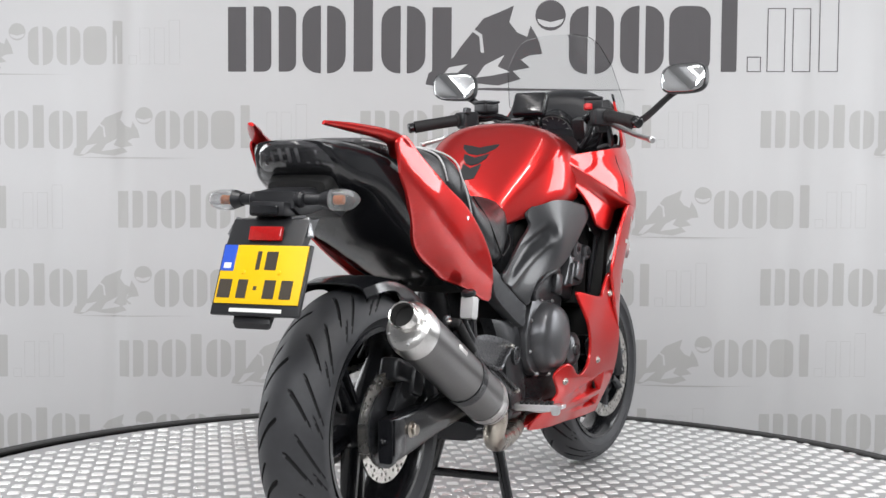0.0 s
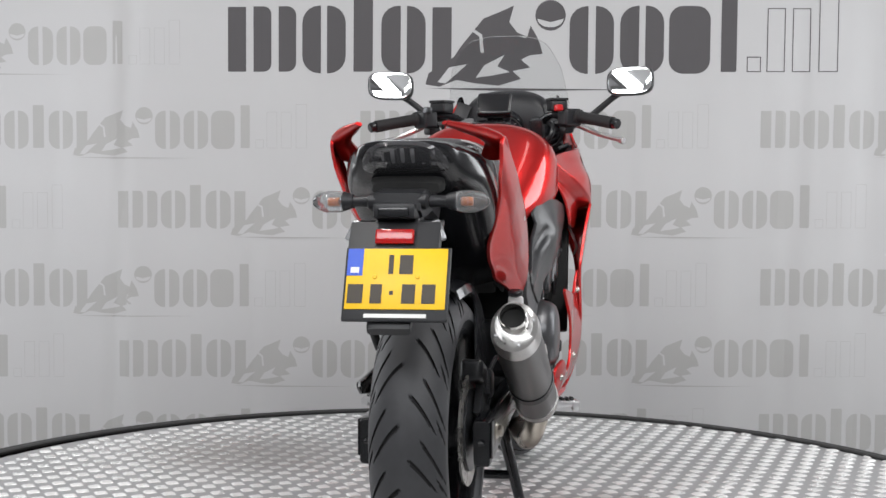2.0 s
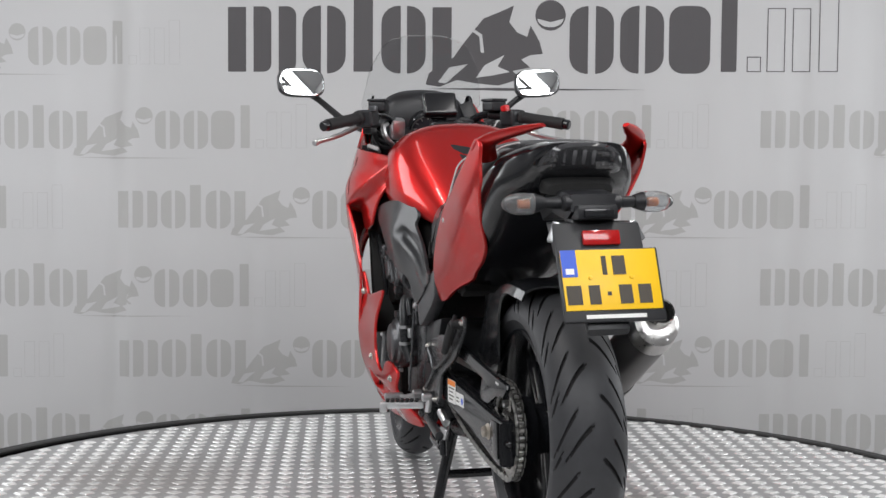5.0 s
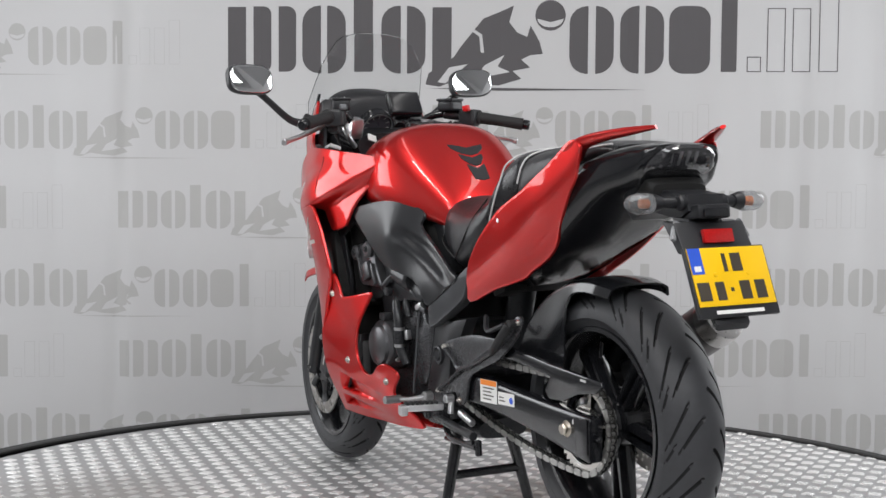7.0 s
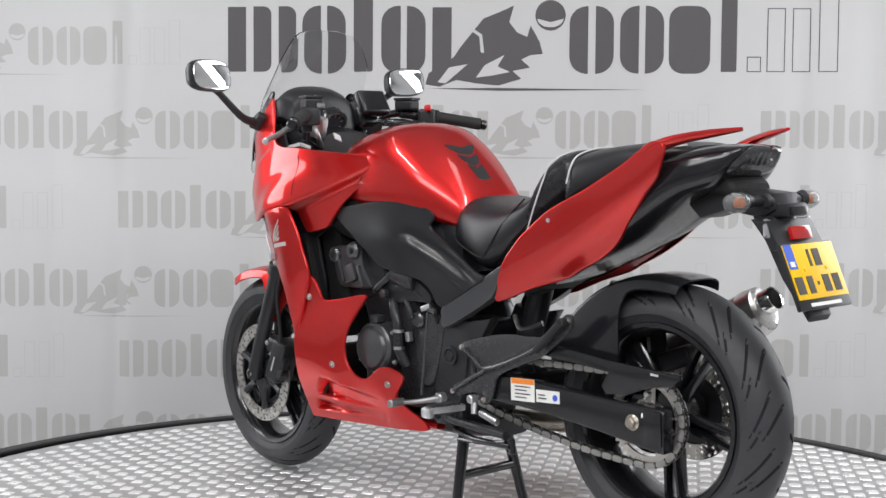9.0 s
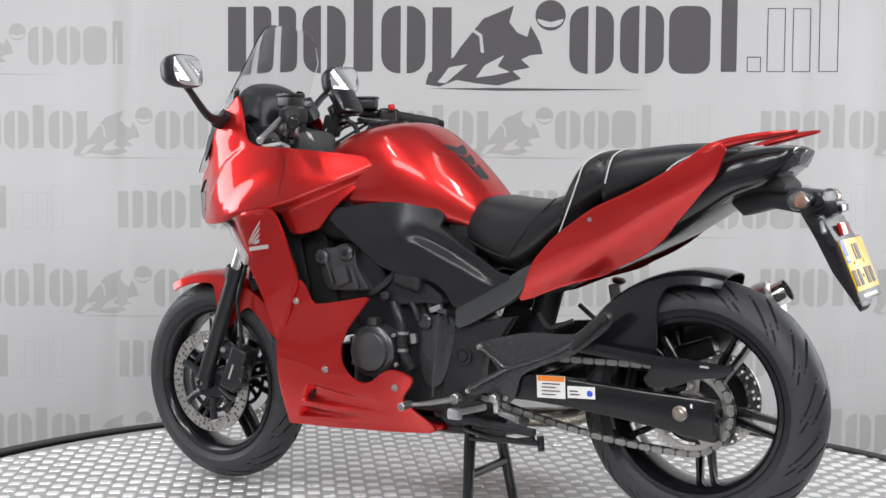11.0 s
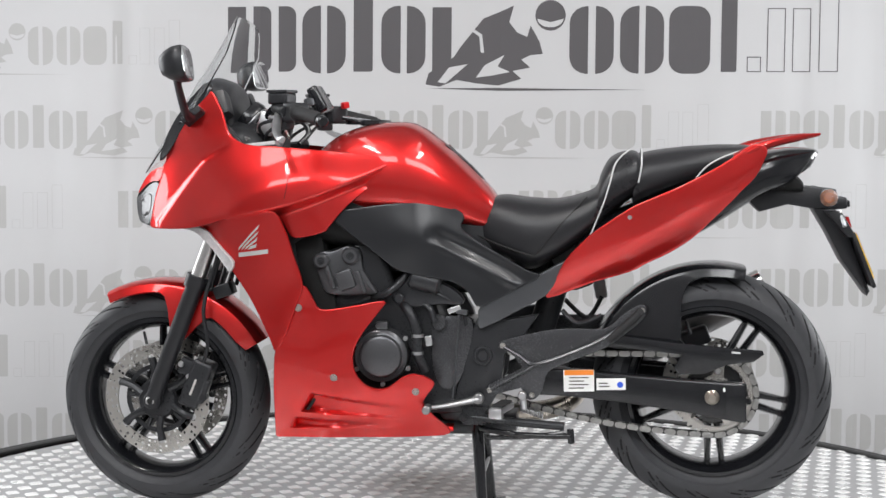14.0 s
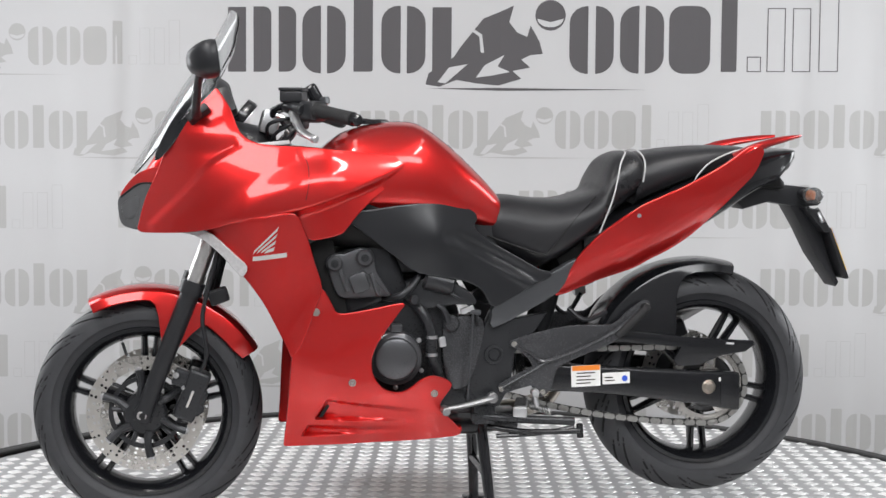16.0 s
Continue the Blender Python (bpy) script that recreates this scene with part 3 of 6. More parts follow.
def disc_carrier(s):
    hub = part("disc_carrier", lathe([(0.02, s * 0.064), (0.050, s * 0.064), (0.056, s * 0.068), (0.050, s * 0.076), (0.02, s * 0.078)], 40, FA, True), "engine_black", front_wheel)
    for i in range(6):
        a = i * math.pi / 3 + 0.3
        part("carrier_arm", tube([(FA[0] + 0.046 * math.cos(a), s * 0.07, FA[2] + 0.046 * math.sin(a)), (FA[0] + 0.08 * math.cos(a + 0.14), s * 0.07, FA[2] + 0.08 * math.sin(a + 0.14)),
                                  (FA[0] + 0.114 * math.cos(a + 0.1), s * 0.072, FA[2] + 0.114 * math.sin(a + 0.1))], [0.013, 0.0095, 0.012], 8, 3), "engine_black", hub)
    part("sensor_ring", lathe([(0.082, s * 0.054), (0.094, s * 0.054), (0.094, s * 0.058), (0.082, s * 0.058)], 60, FA, True), "engine_black", front_wheel)
    for i in range(5):
        a = i * math.pi * 0.4 + 0.1
        part("ring_stay", tube([(FA[0] + 0.045 * math.cos(a), s * 0.056, FA[2] + 0.045 * math.sin(a)), (FA[0] + 0.085 * math.cos(a), s * 0.056, FA[2] + 0.085 * math.sin(a))], 0.007, 8, 1), "engine_black", front_wheel)
    for i in range(6):
        a = i * math.pi / 3 + 0.4
        part("disc_rivet", rod((FA[0] + 0.112 * math.cos(a), s * 0.066, FA[2] + 0.112 * math.sin(a)), (FA[0] + 0.112 * math.cos(a), s * 0.079, FA[2] + 0.112 * math.sin(a)), 0.009, 14), "alu", front_wheel)


both(disc_carrier)
part("brake_disc", disc((RA[0], 0, RA[2]), 0.085, 0.122, -0.088, 0.005, 36), "steel", rear_wheel, "drilled bare steel brake disc")
part("disc_carrier", lathe([(0.03, -0.082), (0.09, -0.085), (0.09, -0.09), (0.03, -0.094)], 40, RA, True), "engine_black", rear_wheel)

# ---- front end
front_wheel.matrix_basis = pose(*FA) @ pose(0, 0, 0, 0, 0, -5) @ pose(-FA[0], 0, -FA[2])   # steered a little to the right
part("axle", rod((FA[0] + 0.011, -0.121, FA[2] + 0.002), (FA[0] + 0.011, 0.121, FA[2] + 0.002), 0.0135, 20), "satin", bike, "bright hollow axle end")
# near-black discs on the axle ends paint the shade of the bore
part("axle_bore", rod((FA[0] + 0.011, -0.1225, FA[2] + 0.002), (FA[0] + 0.011, 0.1225, FA[2] + 0.002), 0.0085, 16), "dark", bike)


def fork(s):
    y = s * 0.100
    leg = part("fork_leg", joined(
        tube([(0.736, y, 0.287), (0.726, y, 0.327), (0.675, y, 0.46), (0.612, y, 0.622)], [0.022, 0.0215, 0.023, 0.0245], 18, 6),
        tube([(0.617, y, 0.61), (0.606, y, 0.642)], [0.030, 0.030], 18, 1),
        rod((0.735, y - s * 0.02, 0.304), (0.735, y + s * 0.014, 0.304), 0.024, 20)), "black", bike, "black lower fork leg")
    part("fork_tube", tube([(0.612, y, 0.622), (0.50, y, 0.92), (0.468, y, 1.01)], [0.0205] * 3, 18, 1), "satin", bike, "polished fork tube")
    # brake caliper behind the leg
    cal = part("brake_caliper", joined(
        box((0.612, s * 0.088, 0.352), (0.056, 0.066, 0.130), (0, -22, 0), 0.010, 3),
        box((0.600, s * 0.104, 0.335), (0.038, 0.03, 0.07), (0, -22, 0), 0.010, 3),
        box((0.635, s * 0.095, 0.395), (0.05, 0.03, 0.045), (0, -20, 0), 0.008),
        rod((0.606, s * 0.12, 0.36), (0.606, s * 0.092, 0.36), 0.013), rod((0.594, s * 0.12, 0.318), (0.594, s * 0.092, 0.318), 0.013)), "engine_black", bike, "black brake caliper with pale mark")
    part("caliper_mark", box((0.617, s * 0.1212, 0.345), (0.006, 0.001, 0.045), (0, -22, 0), 0), "silver", cal)
    part("caliper_bolt", joined(bolt((0.652, s * 0.113, 0.405), s, 0.008), bolt((0.632, s * 0.113, 0.372), s, 0.007)), "alu", cal)
    part("brake_hose", tube([(0.60, s * 0.105, 0.39), (0.575, s * 0.125, 0.46), (0.585, s * 0.125, 0.56), (0.555, s * 0.11, 0.68), (0.53, s * 0.10, 0.78)], 0.0055, 8), "black", bike)


both(fork)
part("fork_yoke", joined(box((0.535, 0, 0.80), (0.07, 0.25, 0.035), (0, -20, 0), 0.01), box((0.475, 0, 0.995), (0.07, 0.24, 0.028), (0, -20, 0), 0.01),
                         rod((0.50, 0, 0.78), (0.44, 0, 1.0), 0.032, 18)), "engine_black", bike)
part("steering_wiring", joined(*[tube([(0.55 + 0.01 * k, 0.05 * (k - 1.5), 0.60), (0.53, 0.07 * (k - 1.5), 0.68 + 0.02 * k), (0.50, 0.05 * (k - 1.5), 0.78)], 0.006, 7) for k in range(4)],
                               box((0.545, 0.06, 0.60), (0.05, 0.06, 0.035), (0, 20, 0), 0.006)), "black", bike)


def arc_guard(c, r, half, a0, a1, depth, n=36, th=0.003, droop=0.02):
    """A mudguard: a shell bent over the tyre, whose side flaps hang to depth(angle)."""
    rs = []
    prof = [-1, -0.98, -0.9, -0.75, -0.5, -0.25, 0, 0.25, 0.5, 0.75, 0.9, 0.98, 1]
    for i in range(n + 1):
        a = a0 + (a1 - a0) * i / n
        dep = depth(math.degrees(a))
        narrow = 1 - 0.10 * max(0, 1 - min(i, n - i) / 3)
        for inner in (0,):
            ring = []
            for v in prof:
                av = abs(v)
                if av < 0.97:
                    rr, y = r - droop * (av / 0.9) ** 2.6, half * math.sin(min(av / 0.9, 1.0) * math.pi / 2) * math.copysign(1, v) * narrow
                else:
                    k = (av - 0.9) / 0.1
                    rr, y = r - droop - dep * k, (half + 0.004 * k) * math.copysign(1, v) * narrow
                ring.append((c[0] + rr * math.cos(a), y, c[2] + rr * math.sin(a)))
            back = [(c[0] + (Vector(p) - Vector(c)).x * 0.988, p[1] * 0.955, c[2] + (Vector(p) - Vector(c)).z * 0.988) for p in reversed(ring)]
            rs.append(ring + back)
    return rings(rs)


def bell(a, c, w):
    return math.exp(-((a - c) / w) ** 4)


part("front_mudguard", arc_guard(FA, 0.325, 0.083, radians(63), radians(150), lambda a: 0.012 + 0.12 * bell(a, 108, 11) + 0.022 * bell(a, 135, 18)), "red", bike, "glossy red front mudguard")
both(lambda s: part("mudguard_bolt", bolt((0.647, s * 0.089, 0.577), s, 0.008), "alu", bike))

# ---- fairing skins
UP0 = tps([(0.795, 0.82, 0.025), (0.755, 0.79, 0.075), (0.74, 0.85, 0.082), (0.715, 0.90, 0.100), (0.66, 0.86, 0.165), (0.60, 0.92, 0.198), (0.63, 0.98, 0.175), (0.57, 1.035, 0.185), (0.545, 1.11, 0.168), (0.61, 0.78, 0.180), (0.50, 0.80, 0.232),
          (0.49, 1.02, 0.198), (0.44, 0.985, 0.222), (0.44, 0.88, 0.252), (0.36, 0.87, 0.264), (0.36, 0.815, 0.252), (0.30, 0.97, 0.232),
          (0.16, 0.965, 0.195), (0.05, 0.945, 0.182), (0.16, 0.87, 0.236), (0.22, 0.81, 0.238), (0.32, 0.757, 0.243), (0.27, 0.91, 0.252)], 0.015)


FLANK = np.polyfit([0.05, 0.12, 0.198, 0.25, 0.309, 0.37, 0.433, 0.50, 0.56], [0.957, 0.928, 0.890, 0.867, 0.846, 0.829, 0.817, 0.808, 0.800], 3)
RIDGE = np.polyfit([0.05, 0.16, 0.254, 0.31, 0.365, 0.42, 0.487, 0.55, 0.62], [0.985, 0.975, 0.966, 0.962, 0.951, 0.928, 0.889, 0.842, 0.79], 4)


def UP(x, z):
    """The upper skin with its two creases: a tucked-in band below the flank line, and a set-back nose cheek."""
    y = UP0(x, z)
    line = float(np.polyval(FLANK, x))
    k = max(0.0, min(1.0, (line - z) / 0.024))
    fade = max(0.0, min(1.0, (0.52 - x) / 0.14))
    y -= 0.024 * k * k * (3 - 2 * k) * fade
    ridge = float(np.polyval(RIDGE, x))
    r = max(0.0, min(1.0, (ridge - z) / 0.070))
    y += 0.011 * r * r * (3 - 2 * r) * (1 - k) * max(0.0, min(1.0, (0.60 - x) / 0.12))
    front = float(np.interp(z, [0.787, 0.874, 0.946, 0.986], [0.70, 0.613, 0.547, 0.48]))
    q = max(0.0, min(1.0, (x - front) / 0.028)) * max(0.0, min(1.0, (1.02 - z) / 0.06))
    return y - 0.010 * q * q * (3 - 2 * q)


MID = tps([(0.63, 0.774, 0.130), (0.50, 0.80, 0.247), (0.36, 0.82, 0.278), (0.33, 0.757, 0.267), (0.29, 0.64, 0.254), (0.33, 0.53, 0.252), (0.365, 0.468, 0.247),
           (0.42, 0.585, 0.235), (0.456, 0.707, 0.240), (0.485, 0.674, 0.219), (0.573, 0.76, 0.164), (0.40, 0.70, 0.258)])
LOW = tps([(0.365, 0.466, 0.239), (0.296, 0.636, 0.237), (0.307, 0.577, 0.230), (0.216, 0.399, 0.227), (0.007, 0.366, 0.215), (0.09, 0.59, 0.220), (0.145, 0.515, 0.229),
           (0.17, 0.44, 0.227), (-0.035, 0.384, 0.205), (-0.07, 0.249, 0.145), (0.16, 0.235, 0.155), (0.36, 0.24, 0.165), (0.365, 0.35, 0.220), (0.20, 0.31, 0.211), (0.0, 0.30, 0.191)])
UPPER = [(0.545, 1.118), (0.518, 1.075), (0.497, 1.022), (0.470, 0.998), (0.430, 0.986), (0.36, 0.983), (0.27, 0.976), (0.16, 0.966), (0.09, 0.957), (0.045, 0.946),
         (0.09, 0.915), (0.155, 0.866), (0.20, 0.825), (0.232, 0.785), (0.25, 0.770), (0.315, 0.757), (0.335, 0.775), (0.363, 0.818), (0.43, 0.812), (0.50, 0.802), (0.56, 0.785),
         (0.62, 0.774), (0.70, 0.769), (0.742, 0.770), (0.738, 0.80), (0.722, 0.855), (0.692, 0.920), (0.672, 0.975), (0.645, 1.03), (0.610, 1.078), (0.582, 1.108), (0.560, 1.124)]
MIDDLE = [(0.630, 0.775), (0.56, 0.788), (0.50, 0.803), (0.43, 0.813), (0.363, 0.820), (0.340, 0.78), (0.327, 0.745), (0.314, 0.70), (0.296, 0.637), (0.315, 0.58), (0.335, 0.52),
          (0.363, 0.468), (0.378, 0.495), (0.424, 0.585), (0.455, 0.632), (0.490, 0.676), (0.53, 0.715), (0.58, 0.755)]
BELLY = [(0.362, 0.472), (0.335, 0.535), (0.315, 0.59), (0.294, 0.632), (0.272, 0.60), (0.253, 0.571), (0.20, 0.575), (0.15, 0.584), (0.09, 0.594), (0.10, 0.575), (0.145, 0.515),
         (0.165, 0.475), (0.170, 0.443), (0.163, 0.41), (0.142, 0.383), (0.118, 0.371), (0.094, 0.369), (0.07, 0.378), (0.044, 0.398), (0.022, 0.408), (0.004, 0.408), (-0.02, 0.40),
         (-0.037, 0.384), (-0.018, 0.355), (-0.008, 0.334), (-0.02, 0.314), (-0.035, 0.295), (-0.072, 0.249), (0.0, 0.241), (0.158, 0.234), (0.30, 0.2315), (0.366, 0.230), (0.379, 0.231), (0.380, 0.242), (0.375, 0.30), (0.369, 0.40)]


def fairing(s):
    up = part("upper_fairing", panel(UPPER, UP, s, 0.005, 0.0045, n=3), "red", bike, "glossy candy red upper fairing")
    part("side_fairing", panel(MIDDLE, lambda x, z: MID(x, z) - 0.010, s, 0.005, n=3), "red", bike, "glossy candy red side fairing")
    # belly with a scooped vent
    def low(x, z):
        d = 0.0
        for xt, xb, xe, t0, t1, b0, b1, dep in ((0.270, 0.302, 0.02, 0.357, 0.322, 0.302, 0.286, 0.026), (0.316, 0.335, 0.07, 0.288, 0.274, 0.254, 0.262, 0.020)):
            f = (z - b0) / (t0 - b0)
            xf = xb + (xt - xb) * f
            u = (xf - x) / (xf - xe)
            if -0.03 < u < 1:
                q = max(0.0, u)
                top, bot = t0 + (t1 - t0) * q, b0 + (b1 - b0) * q
                k = max(0.0, min(1, (z - bot) / 0.010, (top - z) / 0.010, (u + 0.03) / 0.04))
                d = max(d, dep * (1 - q) ** 1.3 * k * k * (3 - 2 * k))
        return LOW(x, z) - d
    bl = part("belly_fairing", panel(BELLY, low, s, 0.005, cell=0.0048, n=3), "red", bike, "glossy candy red belly fairing with two scooped vents")
    # near-black slabs put the shade of the vent mouths into colour
    for o in ([(0.269, 0.350), (0.298, 0.306), (0.288, 0.306), (0.260, 0.350)], [(0.314, 0.284), (0.330, 0.260), (0.318, 0.260), (0.304, 0.284)]):
        yy = LOW(o[0][0], o[0][1] - 0.02) - 0.0245
        part("vent_slot", slab(o, s * (yy - 0.004), s * (yy + 0.002), 0.001), "dark", bl)
    for x, z in ((0.307, 0.577), (0.216, 0.399), (0.007, 0.366)):
        part("fairing_bolt", bolt((x, s * (LOW(x, z) + 0.001), z), s, 0.010), "steel", bl, "bright fairing bolt")
    # gaps between the skins
    for line in ([(0.3374, 0.9632), (0.3283, 0.9368), (0.3276, 0.895), (0.3346, 0.8565)],):
        part("panel_gap", tube([(x, s * (UP(x, z) + 0.0003), z) for x, z in line], 0.0009, 6, 6), "dark", up)
    # front indicator strip
    part("front_indicator", panel([(0.642, 0.772), (0.600, 0.764), (0.565, 0.742), (0.530, 0.712), (0.497, 0.676), (0.487, 0.668), (0.478, 0.690), (0.505, 0.716), (0.56, 0.764), (0.60, 0.776)],
                                  lambda x, z: MID(x, z) + 0.006, s, 0.02, 0.02, 0.004, 3), "clear", bike, "clear front indicator lens")
    # wing-shaped emblem and name bar, as plain shapes
    em = lambda x, z: MID(x, z) - 0.0085
    part("emblem", joined(*[panel([(0.462 - 0.009 * k, 0.721 + 0.001 * k), (0.458 - 0.010 * k, 0.731 + 0.0005 * k), (0.400 + 0.003 * k, 0.790 - 0.0165 * k), (0.404 + 0.003 * k, 0.780 - 0.0165 * k)], em, s, 0.002, 0.03, 0, sharp=True) for k in range(4)]), "silver", bike, "silver wing emblem")
    part("name_bar", panel([(0.462, 0.704), (0.380, 0.716), (0.380, 0.727), (0.462, 0.715)], em, s, 0.002, 0.03, 0, sharp=True), "silver", bike)
    # black inner lining behind the skins
    part("fairing_lining", panel([(0.50, 1.03), (0.44, 0.975), (0.30, 0.962), (0.20, 0.93), (0.24, 0.79), (0.33, 0.74), (0.31, 0.62), (0.35, 0.50), (0.42, 0.60), (0.52, 0.73), (0.66, 0.80), (0.66, 0.88), (0.57, 1.05)],
                                 lambda x, z: min(UP(x, z), MID(x, z), 0.26) - 0.036, s, 0.006, 0.04, 0.003, 2), "black", bike)
    part("headlight", panel([(0.788, 0.788), (0.796, 0.835), (0.786, 0.856), (0.745, 0.884), (0.712, 0.888), (0.722, 0.855), (0.738, 0.80), (0.742, 0.775), (0.765, 0.776)],
                            lambda x, z: UP(x, z) - 0.003, s, 0.02, 0.012, 0.002, 3), "head", bike, "clear twin headlight lens")
    part("headlight_seal", tube([(x, s * (UP(x, z) - 0.001), z) for x, z in ((0.790, 0.853), (0.745, 0.886), (0.711, 0.890))], 0.0022, 6, 4), "dark", bike)
    part("headlight_cell", panel([(0.780, 0.800), (0.784, 0.832), (0.760, 0.852), (0.742, 0.850), (0.752, 0.806)], lambda x, z: UP(x, z) - 0.001, s, 0.006, 0.012, 0.002, 3), "head", bike, "bright reflector behind the lens")
    part("nose_cheek", panel([(0.788, 0.854), (0.776, 0.878), (0.742, 0.912), (0.692, 0.928), (0.702, 0.90), (0.712, 0.890), (0.745, 0.886)],
                             lambda x, z: UP(x, z) - 0.003, s, 0.02, 0.012, 0.002, 3), "red", bike, "red panel above the headlight")


both(fairing)
part("nose", hull([(0.62, 1.05, 0.80, 0.115), (0.685, 0.985, 0.785, 0.098), (0.73, 0.92, 0.778, 0.074), (0.755, 0.868, 0.778, 0.044), (0.770, 0.845, 0.786, 0.020)], 24, 2.6), "red", bike, "glossy red nose above the headlight")
part("belly_pan", hull([(-0.08, 0.262, 0.243, 0.12), (0.05, 0.262, 0.236, 0.13), (0.2, 0.262, 0.234, 0.137), (0.33, 0.265, 0.238, 0.14), (0.36, 0.27, 0.245, 0.14)], 20, 5), "red", bike)
# dark block added to close the see-through gap between engine and fairing
part("engine_gap_filler", joined(box((0.285, 0, 0.665), (0.09, 0.32, 0.25), (0, 12, 0), 0.02)), "dark", bike)
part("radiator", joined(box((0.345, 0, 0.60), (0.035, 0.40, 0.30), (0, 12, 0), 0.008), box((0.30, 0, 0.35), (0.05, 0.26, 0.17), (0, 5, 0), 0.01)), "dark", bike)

# ---- windscreen
def screen():
    bm = bmesh.new()
    path = spline([(0.768, 0, 0.915), (0.70, 0, 1.03), (0.635, 0, 1.135), (0.565, 0, 1.24), (0.515, 0, 1.328)], 6)
    wid = np.interp(np.linspace(0, 1, len(path)), [0, 0.25, 0.5, 0.75, 0.9, 0.97, 1], [0.085, 0.145, 0.186, 0.166, 0.130, 0.095, 0.05])
    rows = []
    for p, w in zip(path, wid):
        rows.append([(p.x - 1.9 * (w * k / 8) ** 2 * 1.1, w * k / 8, p.z - 0.35 * (w * k / 8) ** 2) for k in range(-8, 9)])
    front = [[bm.verts.new(q) for q in r] for r in rows]
    back = [[bm.verts.new((q[0] - 0.003, q[1], q[2] - 0.0015)) for q in r] for r in rows]
    n, m = len(rows), 17
    for i in range(n - 1):
        for j in range(m - 1):
            bm.faces.new((front[i][j], front[i][j + 1], front[i + 1][j + 1], front[i + 1][j]))
            bm.faces.new((back[i][j + 1], back[i][j], back[i + 1][j], back[i + 1][j + 1]))
    loop = [(0, j) for j in range(m)] + [(i, m - 1) for i in range(1, n)] + [(n - 1, j) for j in range(m - 2, -1, -1)] + [(i, 0) for i in range(n - 2, 0, -1)]
    for a, b in zip(loop, loop[1:] + loop[:1]):
        bm.faces.new((front[a[0]][a[1]], back[a[0]][a[1]], back[b[0]][b[1]], front[b[0]][b[1]]))
    return bm


ws = part("windscreen", screen(), "glass", bike, "clear curved windscreen")
ws.visible_shadow = False
both(lambda s: part("screen_flank", panel([(0.700, 0.948), (0.678, 1.005), (0.645, 1.060), (0.605, 1.110), (0.565, 1.146), (0.552, 1.128), (0.60, 1.075), (0.66, 0.985)],
                                          lambda x, z: min(UP0(x, z), 0.165) + 0.001, s, 0.004, 0.02, 0.004, 3), "gloss", bike, "black screen mount"))

# ---- cockpit
part("dash_cowl", joined(
    hull([(0.510, 1.120, 1.00, 0.10), (0.520, 1.145, 0.99, 0.125), (0.55, 1.162, 0.98, 0.140), (0.58, 1.164, 0.97, 0.138), (0.615, 1.12, 0.965, 0.12), (0.65, 1.05, 0.95, 0.09)], 28, 2.6),
    hull([(0.40, 1.03, 0.96, 0.10), (0.46, 1.04, 0.95, 0.12), (0.54, 1.06, 0.94, 0.13)], 24, 3),
    box((0.53, 0.14, 1.09), (0.05, 0.05, 0.07), (20, 20, 0), 0.012), box((0.53, -0.14, 1.09), (0.05, 0.05, 0.07), (-20, 20, 0), 0.012)), "black", bike, "black dashboard cowl")
display = part("display", joined(box((0.295, 0.004, 1.110), (0.03, 0.100, 0.074), (0, 30, 0), 0.010, 3), box((0.318, 0.004, 1.075), (0.03, 0.05, 0.06), (0, 30, 0), 0.008)), "gloss", bike, "black framed dashboard display")
part("display_screen", box((0.2805, 0.004, 1.1035), (0.004, 0.068, 0.042), (0, 30, 0), 0.001), "lcd", display)
gm = pose(0.485, 0.0, 1.052, 0, -40, 0)
gauge = part("gauge", add(bmesh.new(), lathe([(0.03, -0.02), (0.052, -0.02), (0.055, 0.0), (0.053, 0.008), (0.047, 0.008), (0.045, 0.002), (0.0005, 0.002)], 40), gm @ pose(0, 0, 0, 0, 0, 90)), "gloss", bike, "round rev counter")
part("dial", add(bmesh.new(), lathe([(0.044, 0.0035), (0.0005, 0.0035)], 40), gm @ pose(0, 0, 0, 0, 0, 90)), "dial", gauge)
part("dial_ring", add(bmesh.new(), lathe([(0.046, 0.003), (0.046, 0.010), (0.050, 0.010), (0.050, 0.003)], 40, closed=True), gm @ pose(0, 0, 0, 0, 0, 90)), "alu", gauge)
for k in range(9):
    a = radians(-40 + k * 32)
    part("dial_tick", add(bmesh.new(), box((0.036 * math.cos(a), 0.0045, 0.036 * math.sin(a)), (0.010, 0.001, 0.002), (0, -math.degrees(a), 0), 0), gm @ pose(0, 0, 0, 0, 0, 90)), "white", gauge)


